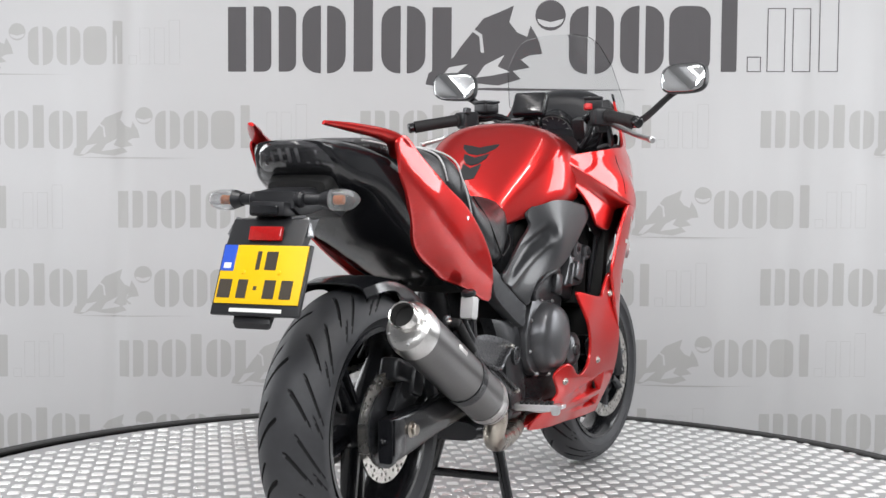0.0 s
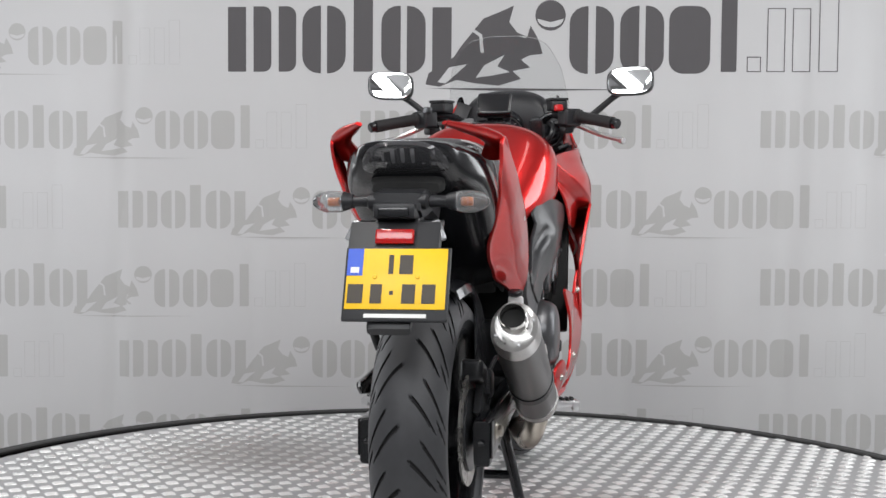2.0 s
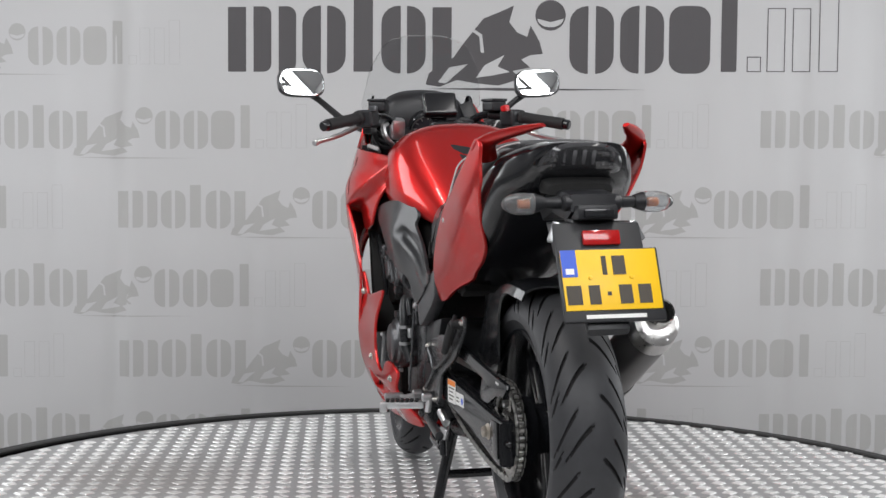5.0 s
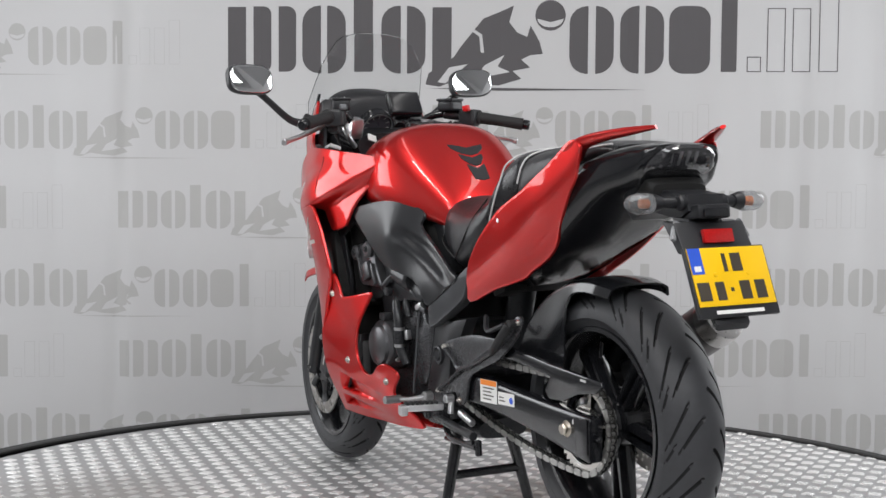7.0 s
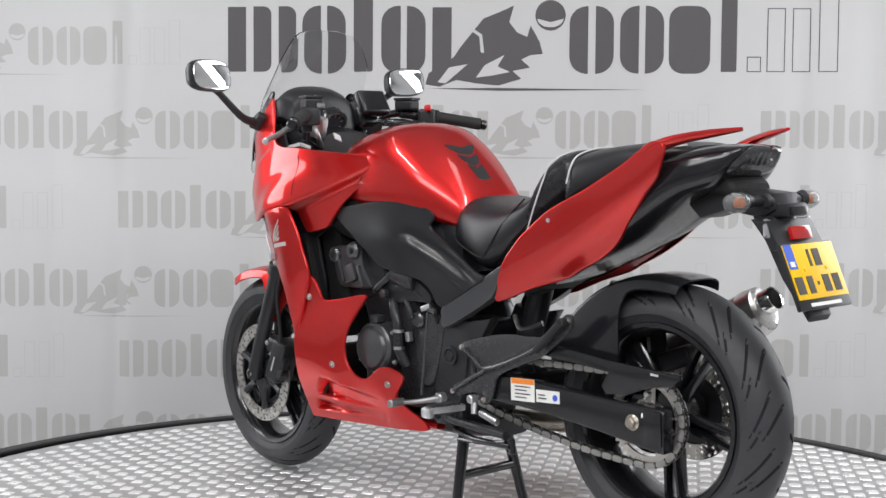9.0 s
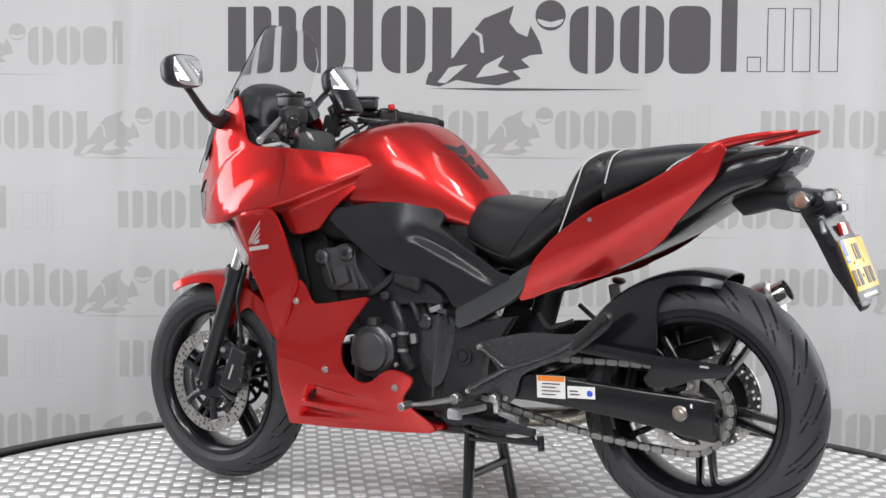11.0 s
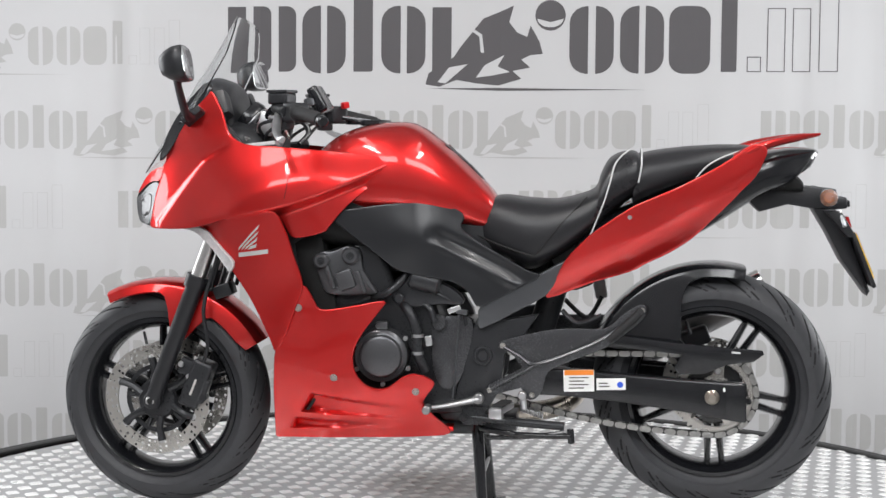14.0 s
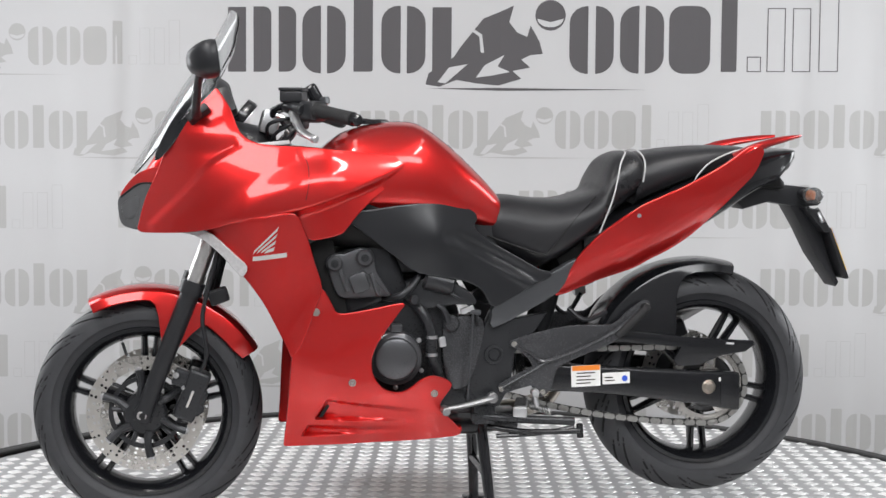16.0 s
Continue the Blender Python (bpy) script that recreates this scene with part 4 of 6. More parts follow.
def cockpit_side(s):
    # handlebar half, grip, lever, switches
    L = lambda pts: [(x, s * y, z) for x, y, z in pts]
    dx = 0.011 * s
    part("handlebar", tube(L([(0.43, 0.085, 1.02), (0.40, 0.13, 1.075), (0.345, 0.19, 1.085), (0.27 + dx, 0.27, 1.066), (0.208 + dx, 0.352, 1.05)]), 0.0115, 12), "gloss", bike)
    part("grip", joined(tube(L([(0.296 + dx, 0.24, 1.073), (0.255 + dx, 0.29, 1.063), (0.216 + dx, 0.342, 1.052)]), [0.0175, 0.0165, 0.0175], 16, 4),
                        rod(*L([(0.300 + dx, 0.235, 1.074), (0.292 + dx, 0.245, 1.072)]), 0.022)), "grip", bike, "black rubber grip")
    part("bar_end", rod(*L([(0.216 + dx, 0.342, 1.052), (0.204 + dx, 0.358, 1.048)]), 0.015), "gloss", bike)
    sw = part("switch_box", joined(box((0.305 + dx, s * 0.212, 1.072), (0.050, 0.055, 0.050), (0, 0, -s * 38), 0.010, 3),
                                   box((0.335 + dx, s * 0.20, 1.045), (0.04, 0.03, 0.035), (0, 0, -s * 38), 0.008)), "black", bike)
    part("switch", box((0.274 + dx, s * (0.184 if s < 0 else 0.20), 1.099), (0.018, 0.022, 0.018), (0, 10, -s * 38), 0.004), "red_flat" if s < 0 else "strip", sw, "red stop switch" if s < 0 else "pale grey switch")
    part("switch_button", box((0.292 + dx, s * 0.215, 1.078), (0.012, 0.016, 0.012), (0, 0, -s * 38), 0.003), "black", sw)
    part("lever", tube(L([(0.352 + dx, 0.20, 1.068), (0.348 + dx, 0.235, 1.050), (0.335 + dx, 0.30, 1.022), (0.302 + dx * 1.8, 0.362, 1.005)]), [0.012, 0.012, 0.0105, 0.0105], 10, 6, 0.7), "alu", bike, "bare aluminium lever")
    part("lever_tip", rod(*L([(0.306 + dx * 1.8, 0.356, 1.006), (0.296 + dx * 1.8, 0.368, 1.003)]), 0.0095), "alu", bike)
    res = part("fluid_reservoir", joined(box((0.350 + dx, s * 0.172, 1.108), (0.058, 0.05, 0.030), (0, 0, -s * 20), 0.007, 3), box((0.350 + dx, s * 0.172, 1.126), (0.062, 0.054, 0.008), (0, 0, -s * 20), 0.003),
                                         rod((0.37 + dx, s * 0.16, 1.085), (0.33 + dx, s * 0.23, 1.075), 0.014)), "black", bike, "black brake fluid reservoir")
    part("reservoir_screw", joined(rod((0.34 + dx, s * 0.165, 1.129), (0.34 + dx, s * 0.165, 1.132), 0.003, 8), rod((0.365 + dx, s * 0.180, 1.129), (0.365 + dx, s * 0.180, 1.132), 0.003, 8)), "alu", res)
    part("bar_clamp", joined(box((0.415, s * 0.105, 1.045), (0.045, 0.04, 0.06), (0, -15, 0), 0.008), tube(L([(0.40, 0.14, 1.06), (0.375, 0.155, 1.05), (0.36, 0.15, 1.02), (0.38, 0.12, 0.99)]), 0.008, 8)), "alu" if s > 0 else "engine_black", bike)
    for k in range(3):
        part("control_cable", tube(L([(0.33, 0.20 - 0.015 * k, 1.06), (0.38 + 0.02 * k, 0.17, 1.00 + 0.02 * k), (0.42, 0.12 - 0.02 * k, 0.985), (0.46, 0.06, 0.95)]), 0.0045, 7), "black", bike)
    # mirror
    c = Vector((0.555, s * 0.37, 1.188))
    turn = pose(c.x, c.y, c.z, 0, 8, s * 6)
    rsh = []
    for k, (d, sc) in enumerate(((-0.004, 0.99), (0.004, 1.03), (0.02, 1.0), (0.04, 0.82), (0.056, 0.55), (0.062, 0.25))):
        ring = []
        for j in range(28):
            a = 2 * math.pi * j / 28
            ca, sa = math.cos(a), math.sin(a)
            ring.append((d, 0.070 * sc * math.copysign(abs(ca) ** 0.6, ca), (0.043 * sc * math.copysign(abs(sa) ** 0.6, sa)) + s * 0.0 + 0.05 * 0.070 * ca * s))
        rsh.append(ring)
    mir = part("mirror", add(bmesh.new(), rings(rsh), turn), "black", bike, "black rear view mirror on a stalk")
    face = [[(-0.0065, p[1] * 0.93 / 0.99, p[2] * 0.92 / 0.99) for p in rsh[0]], [(-0.0055, p[1] * 0.95 / 0.99, p[2] * 0.94 / 0.99) for p in rsh[0]]]
    part("mirror_glass", add(bmesh.new(), rings(face), turn), "mirror", mir, "mirror glass")
    part("mirror_stalk", joined(tube(L([(0.582, 0.355, 1.165), (0.592, 0.31, 1.135), (0.598, 0.235, 1.075), (0.598, 0.19, 1.060)]), [0.012, 0.0095, 0.011, 0.014], 12),
                                box((0.592, s * 0.176, 1.062), (0.06, 0.04, 0.022), (s * 25, 35, 0), 0.007)), "black", mir)


both(cockpit_side)
part("inner_cowl", joined(
    panel([(0.50, 0.995), (0.42, 0.972), (0.31, 0.966), (0.26, 0.955), (0.26, 0.90), (0.50, 0.90)], lambda x, z: UP(x, 0.975) - 0.02, 1, 0.02, 0.04, 0.002, 1),
    panel([(0.50, 0.995), (0.42, 0.972), (0.31, 0.966), (0.26, 0.955), (0.26, 0.90), (0.50, 0.90)], lambda x, z: UP(x, 0.975) - 0.02, -1, 0.02, 0.04, 0.002, 1),
    slab([(0.25, 0.90), (0.56, 0.93), (0.60, 1.02), (0.585, 1.03), (0.54, 0.95), (0.25, 0.92)], -0.155, 0.155, 0.004)), "black", bike, "black inner cowl round the headstock")
both(lambda s: part("cowl_trim", joined(box((0.42, s * 0.175, 0.985), (0.11, 0.035, 0.012), (s * 20, 6, -s * 14), 0.004)), "piping" if s > 0 else "black", bike))
part("ignition_tag", box((0.37, 0.07, 1.015), (0.004, 0.03, 0.022), (20, 30, 20), 0.001), "white", bike)

# ---- dark filler body added in the frame, so nothing shows behind the skins
part("frame_filler", hull([(0.34, 0.92, 0.76, 0.15), (0.26, 0.92, 0.73, 0.185), (0.12, 0.88, 0.71, 0.180), (0.0, 0.84, 0.70, 0.160), (-0.12, 0.80, 0.67, 0.12)], 20, 3.4), "dark", bike, "dark filler body in the frame")

# ---- tank
TANK = [(0.295, 0.965, 0.90, 0.10), (0.265, 0.995, 0.85, 0.15), (0.22, 1.024, 0.815, 0.180), (0.16, 1.043, 0.80, 0.194), (0.09, 1.052, 0.795, 0.20), (0.03, 1.045, 0.79, 0.196),
        (-0.04, 0.998, 0.785, 0.18), (-0.11, 0.936, 0.775, 0.152), (-0.165, 0.880, 0.765, 0.125), (-0.19, 0.845, 0.765, 0.105)]
tank = part("fuel_tank", hull(TANK, 40, 2.55, 5, 1.6), "red", bike, "glossy candy red fuel tank")
part("tank_cap", joined(add(bmesh.new(), lathe([(0.0005, 0.0), (0.058, 0.0), (0.062, -0.004), (0.062, -0.012)], 36), pose(0.165, 0, 1.056, 90, 0, 0) @ pose(0, 0, 0, 0, 0, 0)),
                        box((0.165, 0, 1.052), (0.13, 0.10, 0.012), (0, -8, 0), 0.005)), "gloss", tank, "black filler cap")


def tank_point(x, y, lift):
    xs = [t[0] for t in TANK][::-1]
    zt, zb, w = (np.interp(x, xs, [t[k] for t in TANK][::-1]) for k in (1, 2, 3))
    zm = zb + (zt - zb) * 0.45
    return (x, y, zm + (zt - zm) * (max(0.0, 1 - (abs(y) / w) ** 2.55)) ** (1 / 2.55) + lift)


def tank_patch(rows, lift=0.003):
    """A thin rubber pad that hugs the tank: rows of (x at the middle, x at the edge, half width)."""
    rs = []
    for xm, xe, hw in rows:
        up = [tank_point(xm + (xe - xm) * abs(k) / 5, hw * k / 5, lift) for k in range(-5, 6)]
        rs.append(up + [(p[0], p[1], p[2] - lift * 1.2) for p in reversed(up)])
    return rings(rs)


for a, hw in ((-0.058, 0.052), (-0.088, 0.036)):
    part("tank_pad", tank_patch([(a, a + 0.012, hw), (a - 0.010, a + 0.0, hw * 0.92), (a - 0.022, a - 0.016, hw * 0.5)]), "black", tank, "black rubber tank pad")
part("tank_pad", tank_patch([(-0.118, -0.106, 0.026), (-0.13, -0.12, 0.025), (-0.147, -0.143, 0.022)]), "black", tank, "black rubber tank pad")

# ---- side covers and frame
COV = tps([(0.22, 0.81, 0.205), (0.05, 0.84, 0.194), (-0.10, 0.815, 0.158), (-0.14, 0.745, 0.160), (-0.27, 0.67, 0.172), (-0.30, 0.66, 0.174), (-0.37, 0.70, 0.174), (-0.32, 0.617, 0.168),
           (-0.156, 0.53, 0.168), (-0.12, 0.62, 0.182), (0.05, 0.67, 0.192), (0.1, 0.71, 0.2), (0.0, 0.76, 0.207)])


def GROOVE(x):
    """Height of the pressed line below the seat."""
    return 0.752 - 0.50 * max(0.0, -0.045 - x)


def cover_skin(x, z):
    """The cover, with the pressed groove that runs under the seat."""
    line = GROOVE(x)
    fade = max(0.0, min(1.0, (-0.01 - x) / 0.05)) * max(0.0, min(1.0, (x + 0.28) / 0.06))
    d = (z - line - 0.010) / 0.016
    e = (z - line + 0.012) / 0.014
    return COV(x, z) + fade * (0.006 * math.exp(-e * e) - 0.010 * math.exp(-d * d))


def frame_side(s):
    part("side_cover", panel([(0.225, 0.812), (0.16, 0.828), (0.05, 0.842), (-0.053, 0.838), (-0.095, 0.822), (-0.105, 0.805), (-0.098, 0.782), (-0.139, 0.747), (-0.20, 0.712), (-0.269, 0.674), (-0.300, 0.662),
                              (-0.25, 0.635), (-0.165, 0.588), (-0.150, 0.585), (-0.141, 0.590), (-0.119, 0.626), (-0.068, 0.652), (0.047, 0.673), (0.105, 0.714), (0.16, 0.755)],
                             cover_skin, s, 0.006, 0.006, 0.002, 3), "cover", bike, "satin dark grey plastic side cover")
    part("frame_rail", panel([(-0.37, 0.70), (-0.345, 0.66), (-0.32, 0.617), (-0.24, 0.570), (-0.153, 0.527), (-0.150, 0.555), (-0.157, 0.583), (-0.22, 0.618), (-0.298, 0.660)],
                             lambda x, z: COV(x, z) - 0.004, s, 0.03, 0.02, 0.006, 2), "strip", bike, "grey painted frame rail")
    part("pivot_plate", slab([(-0.150, 0.565), (-0.215, 0.545), (-0.30, 0.56), (-0.26, 0.50), (-0.215, 0.455), (-0.205, 0.37), (-0.175, 0.315), (-0.115, 0.30), (-0.085, 0.34), (-0.105, 0.42), (-0.122, 0.50)],
                             s * 0.105, s * 0.142, 0.008), "engine_black", bike, "dark swingarm pivot plate")
    part("pivot_cap", joined(lathe([(0.0005, s * 0.150), (0.012, s * 0.150), (0.014, s * 0.146), (0.017, s * 0.146), (0.019, s * 0.150), (0.024, s * 0.149), (0.026, s * 0.14)], 28, (-0.158, 0, 0.452))), "engine_black", bike)
    # footrest hanger casting
    hg = part("footrest_hanger", joined(
        slab([(-0.2001, 0.4873), (-0.2246, 0.4971), (-0.3122, 0.5195), (-0.3825, 0.5277), (-0.4706, 0.5289), (-0.5097, 0.5617), (-0.5533, 0.5911), (-0.5719, 0.5858), (-0.5689, 0.562), (-0.5412, 0.5327), (-0.4715, 0.4793), (-0.4057, 0.4525), (-0.34, 0.424), (-0.3209, 0.4017), (-0.3126, 0.3662), (-0.2926, 0.3421), (-0.2705, 0.3438), (-0.2569, 0.3705), (-0.1867, 0.3508), (-0.169, 0.3614), (-0.1749, 0.3774), (-0.2432, 0.4131), (-0.2588, 0.4282), (-0.225, 0.4635), (-0.2003, 0.4723)], s * 0.143, s * 0.152, 0.003, 2),
        tube([(-0.2072, s * 0.153, 0.4803), (-0.2515, s * 0.153, 0.4548), (-0.2958, s * 0.153, 0.4345), (-0.4098, s * 0.153, 0.4756), (-0.4972, s * 0.153, 0.5237), (-0.558, s * 0.153, 0.5787)], [0.008, 0.008, 0.011, 0.010, 0.010, 0.009], 8, 5, 0.6),
        tube([(-0.1751, s * 0.153, 0.3641), (-0.2346, s * 0.153, 0.3971), (-0.2739, s * 0.153, 0.4194), (-0.2958, s * 0.153, 0.4345)], [0.008, 0.009, 0.010, 0.008], 8, 5, 0.6)), "casting", bike, "dark grey cast footrest hanger")
    for x, z in ((-0.2098, 0.4803), (-0.1768, 0.3641), (-0.5615, 0.577), (-0.2862, 0.3545)):
        part("hanger_bolt", bolt((x, s * 0.157, z), s, 0.0075), "steel", hg)
    # rider's footrest and passenger's footrest
    part("footrest", joined(box((-0.215, s * 0.225, 0.332), (0.032, 0.11, 0.018), (0, 0, -s * 14), 0.006), box((-0.203, s * 0.272, 0.326), (0.036, 0.02, 0.026), (0, 0, -s * 14), 0.006)), "alu", hg, "bare metal footrest")
    part("footrest_rubber", joined(*[box((-0.223 + 0.003 * k, s * (0.19 + 0.012 * k), 0.3425), (0.028, 0.009, 0.008), (0, 0, -s * 14), 0.002) for k in range(7)]), "grip", hg)
    part("passenger_footrest", joined(tube([(-0.4782, s * 0.175, 0.5003), (-0.5196, s * 0.175, 0.5383), (-0.5558, s * 0.175, 0.5736)], [0.009, 0.011, 0.010], 10, 4), rod((-0.5558, s * 0.15, 0.5736), (-0.5558, s * 0.18, 0.5736), 0.011)), "grip", bike, "folded rubber passenger footrest")
    # engine flank mount
    part("engine_mount", joined(slab([(0.06, 0.64), (0.02, 0.655), (-0.05, 0.64), (-0.10, 0.61), (-0.105, 0.585), (-0.05, 0.585), (0.03, 0.575), (0.075, 0.60)], s * 0.12, s * 0.165, 0.008, 2)), "engine_black", bike)


both(frame_side)

# ---- engine
engine = part("engine", joined(
    box((0.03, 0, 0.40), (0.34, 0.26, 0.22), (0, 0, 0), 0.03, 3),
    box((0.07, 0, 0.54), (0.22, 0.27, 0.20), (0, 20, 0), 0.02, 3),
    box((0.17, 0, 0.66), (0.17, 0.30, 0.16), (0, 20, 0), 0.02, 3),
    box((-0.10, 0, 0.40), (0.12, 0.24, 0.26), (0, 0, 0), 0.03, 3),
    box((0.0, 0, 0.74), (0.36, 0.24, 0.16), (0, 0, 0), 0.02, 2)), "engine_black", bike, "black four cylinder engine")


def head_cover(s):
    hc = part("cylinder_head_cover", joined(
        slab([(0.275, 0.69), (0.262, 0.716), (0.235, 0.717), (0.21, 0.726), (0.19, 0.732), (0.165, 0.727), (0.155, 0.705), (0.150, 0.67), (0.118, 0.622), (0.12, 0.608), (0.20, 0.604), (0.245, 0.608), (0.262, 0.64)], s * 0.13, s * 0.172, 0.008, 2),
        rod((0.258, s * 0.15, 0.693), (0.258, s * 0.186, 0.693), 0.021, 20), rod((0.182, s * 0.15, 0.707), (0.182, s * 0.186, 0.707), 0.023, 20),
        box((0.195, s * 0.175, 0.645), (0.045, 0.02, 0.05), (0, 20, 0), 0.008), box((0.236, s * 0.174, 0.655), (0.012, 0.014, 0.07), (0, 20, 0), 0.004), box((0.155, s * 0.174, 0.64), (0.012, 0.014, 0.06), (0, 20, 0), 0.004)), "engine", engine, "dark grey cylinder head cover")
    for x, z in ((0.258, 0.693), (0.182, 0.707)):
        part("cover_bolt", bolt((x, s * 0.186, z), s, 0.010), "engine_black", hc)


both(head_cover)
# left generator cover
gen = part("generator_cover", joined(
    lathe([(0.0005, 0.196), (0.046, 0.196), (0.052, 0.193), (0.056, 0.184), (0.062, 0.182), (0.068, 0.176), (0.071, 0.13)], 48, (0.102, 0, 0.450)),
    box((0.10, 0.165, 0.528), (0.03, 0.03, 0.02), (0, 0, 0), 0.004)), "engine", engine, "round dark grey generator cover")
for k in range(6):
    a = radians(20 + 62 * k)
    part("cover_bolt", bolt((0.102 + 0.076 * math.cos(a), 0.165, 0.450 + 0.076 * math.sin(a)), 1, 0.0065), "alu", gen)
# right clutch cover
clutch = part("clutch_cover", joined(
    add(bmesh.new(), lathe([(0.0005, -0.208), (0.06, -0.206), (0.078, -0.200), (0.088, -0.186), (0.094, -0.16), (0.098, -0.12)], 48), pose(0.0, 0, 0.482) @ Matrix.Diagonal((1.05, 1, 1, 1))),
    add(bmesh.new(), lathe([(0.0005, -0.196), (0.036, -0.194), (0.046, -0.186), (0.05, -0.12)], 40), pose(0.135, 0, 0.435)),
    slab([(-0.12, 0.50), (-0.08, 0.585), (0.02, 0.60), (0.12, 0.53), (0.185, 0.46), (0.17, 0.38), (0.08, 0.375), (-0.05, 0.385), (-0.115, 0.43)], -0.16, -0.12, 0.01, 2)), "engine", engine, "dark grey clutch cover")
for k in range(8):
    a = radians(15 + 45 * k)
    part("cover_bolt", bolt((0.0 + 0.105 * math.cos(a), -0.158, 0.482 + 0.105 * math.sin(a)), -1, 0.0065), "alu", clutch)
part("cover_cap", joined(lathe([(0.0005, -0.202), (0.014, -0.202), (0.017, -0.199), (0.02, -0.192)], 24, (0.135, 0, 0.435))), "engine_black", clutch)
# sprocket cover, hoses and small fittings on the left flank
part("sprocket_cover", joined(slab([(-0.035, 0.545), (-0.115, 0.555), (-0.135, 0.52), (-0.118, 0.44), (-0.095, 0.375), (-0.055, 0.36), (-0.03, 0.40), (-0.022, 0.48)], 0.11, 0.146, 0.012, 2),
                              rod((-0.045, 0.14, 0.535), (-0.045, 0.16, 0.535), 0.022, 20)), "casting", engine, "dark grey sprocket cover")
part("water_hose", joined(tube([(0.07, 0.13, 0.60), (0.035, 0.165, 0.57), (0.012, 0.172, 0.52), (0.008, 0.172, 0.46), (-0.01, 0.16, 0.41)], 0.0135, 12),
                          tube([(0.02, 0.14, 0.595), (-0.02, 0.165, 0.575), (-0.035, 0.165, 0.54)], 0.008, 10), tube([(-0.01, 0.15, 0.62), (-0.05, 0.165, 0.61), (-0.10, 0.155, 0.575), (-0.115, 0.15, 0.53)], 0.005, 8),
                          tube([(0.13, 0.14, 0.60), (0.09, 0.175, 0.61), (0.05, 0.165, 0.645), (0.03, 0.15, 0.68)], 0.01, 10)), "engine_black", engine, "black rubber coolant hose")
for z in (0.455, 0.50):
    part("hose_clip", tube([(0.008, 0.172, z), (0.008, 0.172, z + 0.008)], 0.0155, 14, 1), "alu", engine)
part("starter_motor", joined(rod((0.03, 0.16, 0.655), (-0.05, 0.16, 0.635), 0.03, 18), rod((0.055, 0.17, 0.60), (0.055, 0.19, 0.60), 0.012, 14)), "engine_black", engine)
part("wiring_connector", box((-0.085, 0.158, 0.572), (0.035, 0.016, 0.014), (0, 20, 0), 0.003), "alu", engine, "bare metal fitting")
part("wiring_connector", box((-0.02, 0.162, 0.49), (0.018, 0.014, 0.026), (0, 10, 0), 0.003), "alu", engine, "bare metal fitting")
part("throttle_link", joined(rod((-0.10, -0.15, 0.60), (-0.10, -0.18, 0.60), 0.014, 14), box((0.06, -0.165, 0.62), (0.05, 0.03, 0.06), (0, 15, 0), 0.01), tube([(0.10, -0.15, 0.63), (0.03, -0.18, 0.66), (-0.05, -0.17, 0.64), (-0.11, -0.15, 0.58)], 0.010, 10)), "engine_black", engine)
# gear linkage
part("gear_linkage", joined(rod((-0.098, 0.168, 0.560), (-0.085, 0.180, 0.345), 0.0032, 10), box((-0.105, 0.160, 0.566), (0.030, 0.012, 0.014), (0, -10, 0), 0.004)), "strip", bike, "dull grey gear rod")
part("gear_lever", joined(tube([(-0.150, 0.175, 0.345), (-0.115, 0.18, 0.336), (-0.06, 0.185, 0.325), (-0.022, 0.19, 0.321)], [0.012, 0.010, 0.008, 0.007], 10, 4, 0.8), rod((-0.022, 0.185, 0.321), (-0.022, 0.235, 0.321), 0.011, 14), rod((-0.150, 0.16, 0.345), (-0.150, 0.186, 0.345), 0.014, 16)), "casting_bright", bike, "bare aluminium gear lever")
part("brake_pedal", joined(tube([(-0.17, -0.175, 0.325), (-0.10, -0.185, 0.305), (-0.03, -0.20, 0.30)], [0.011, 0.009, 0.008], 10, 4), box((-0.02, -0.205, 0.303), (0.03, 0.035, 0.012), bevel=0.004)), "alu", bike, "bare aluminium brake pedal")

# ---- rear end
def swing(s):
    y = s * 0.120 if s > 0 else -0.130
    part("swingarm_leg", joined(hull([(-0.27, 0.425, 0.35, 0.018), (-0.36, 0.421, 0.350, 0.02), (-0.50, 0.412, 0.338, 0.02), (-0.66, 0.402, 0.318, 0.02), (-0.75, 0.398, 0.303, 0.02), (-0.82, 0.394, 0.293, 0.019), (-0.828, 0.388, 0.298, 0.016)], 20, 7)), "gloss", bike,
         "black box section swingarm").matrix_basis = pose(0, y, 0)
    part("axle_nut", joined(rod((-0.742, y, 0.357), (-0.742, y + s * 0.034, 0.357), 0.014, 6), rod((-0.742, y, 0.357), (-0.742, y + s * 0.024, 0.357), 0.02, 18)), "pipe", bike, "brass coloured axle nut")
    part("chain_adjuster", joined(box((-0.80, y + s * 0.021, 0.35), (0.05, 0.004, 0.08), (0, 2, 0), 0.003), bolt((-0.835, y, 0.345), s, 0.008)), "gloss", bike)


both(swing)
part("swingarm_bridge", box((-0.33, 0, 0.39), (0.10, 0.25, 0.07), (0, 0, 0), 0.015), "gloss", bike)
part("swingarm_mark", box((-0.783, 0.1415, 0.378), (0.028, 0.001, 0.010), (0, 3, 0), 0), "white", bike)
lab1 = part("warning_label", box((-0.405, 0.1412, 0.392), (0.078, 0.001, 0.056), (0, 2, 0), 0), "white", bike, "white and orange warning label")
part("label_band", box((-0.405, 0.1419, 0.413), (0.074, 0.001, 0.013), (0, 2, 0), 0), "orange", lab1)
part("label_bars", joined(*[box((-0.405 + 0.006 * (k % 2), 0.1419, 0.400 - 0.009 * k), (0.050 - 0.012 * (k % 2), 0.001, 0.0028), (0, 2, 0), 0) for k in range(4)]), "ink", lab1)
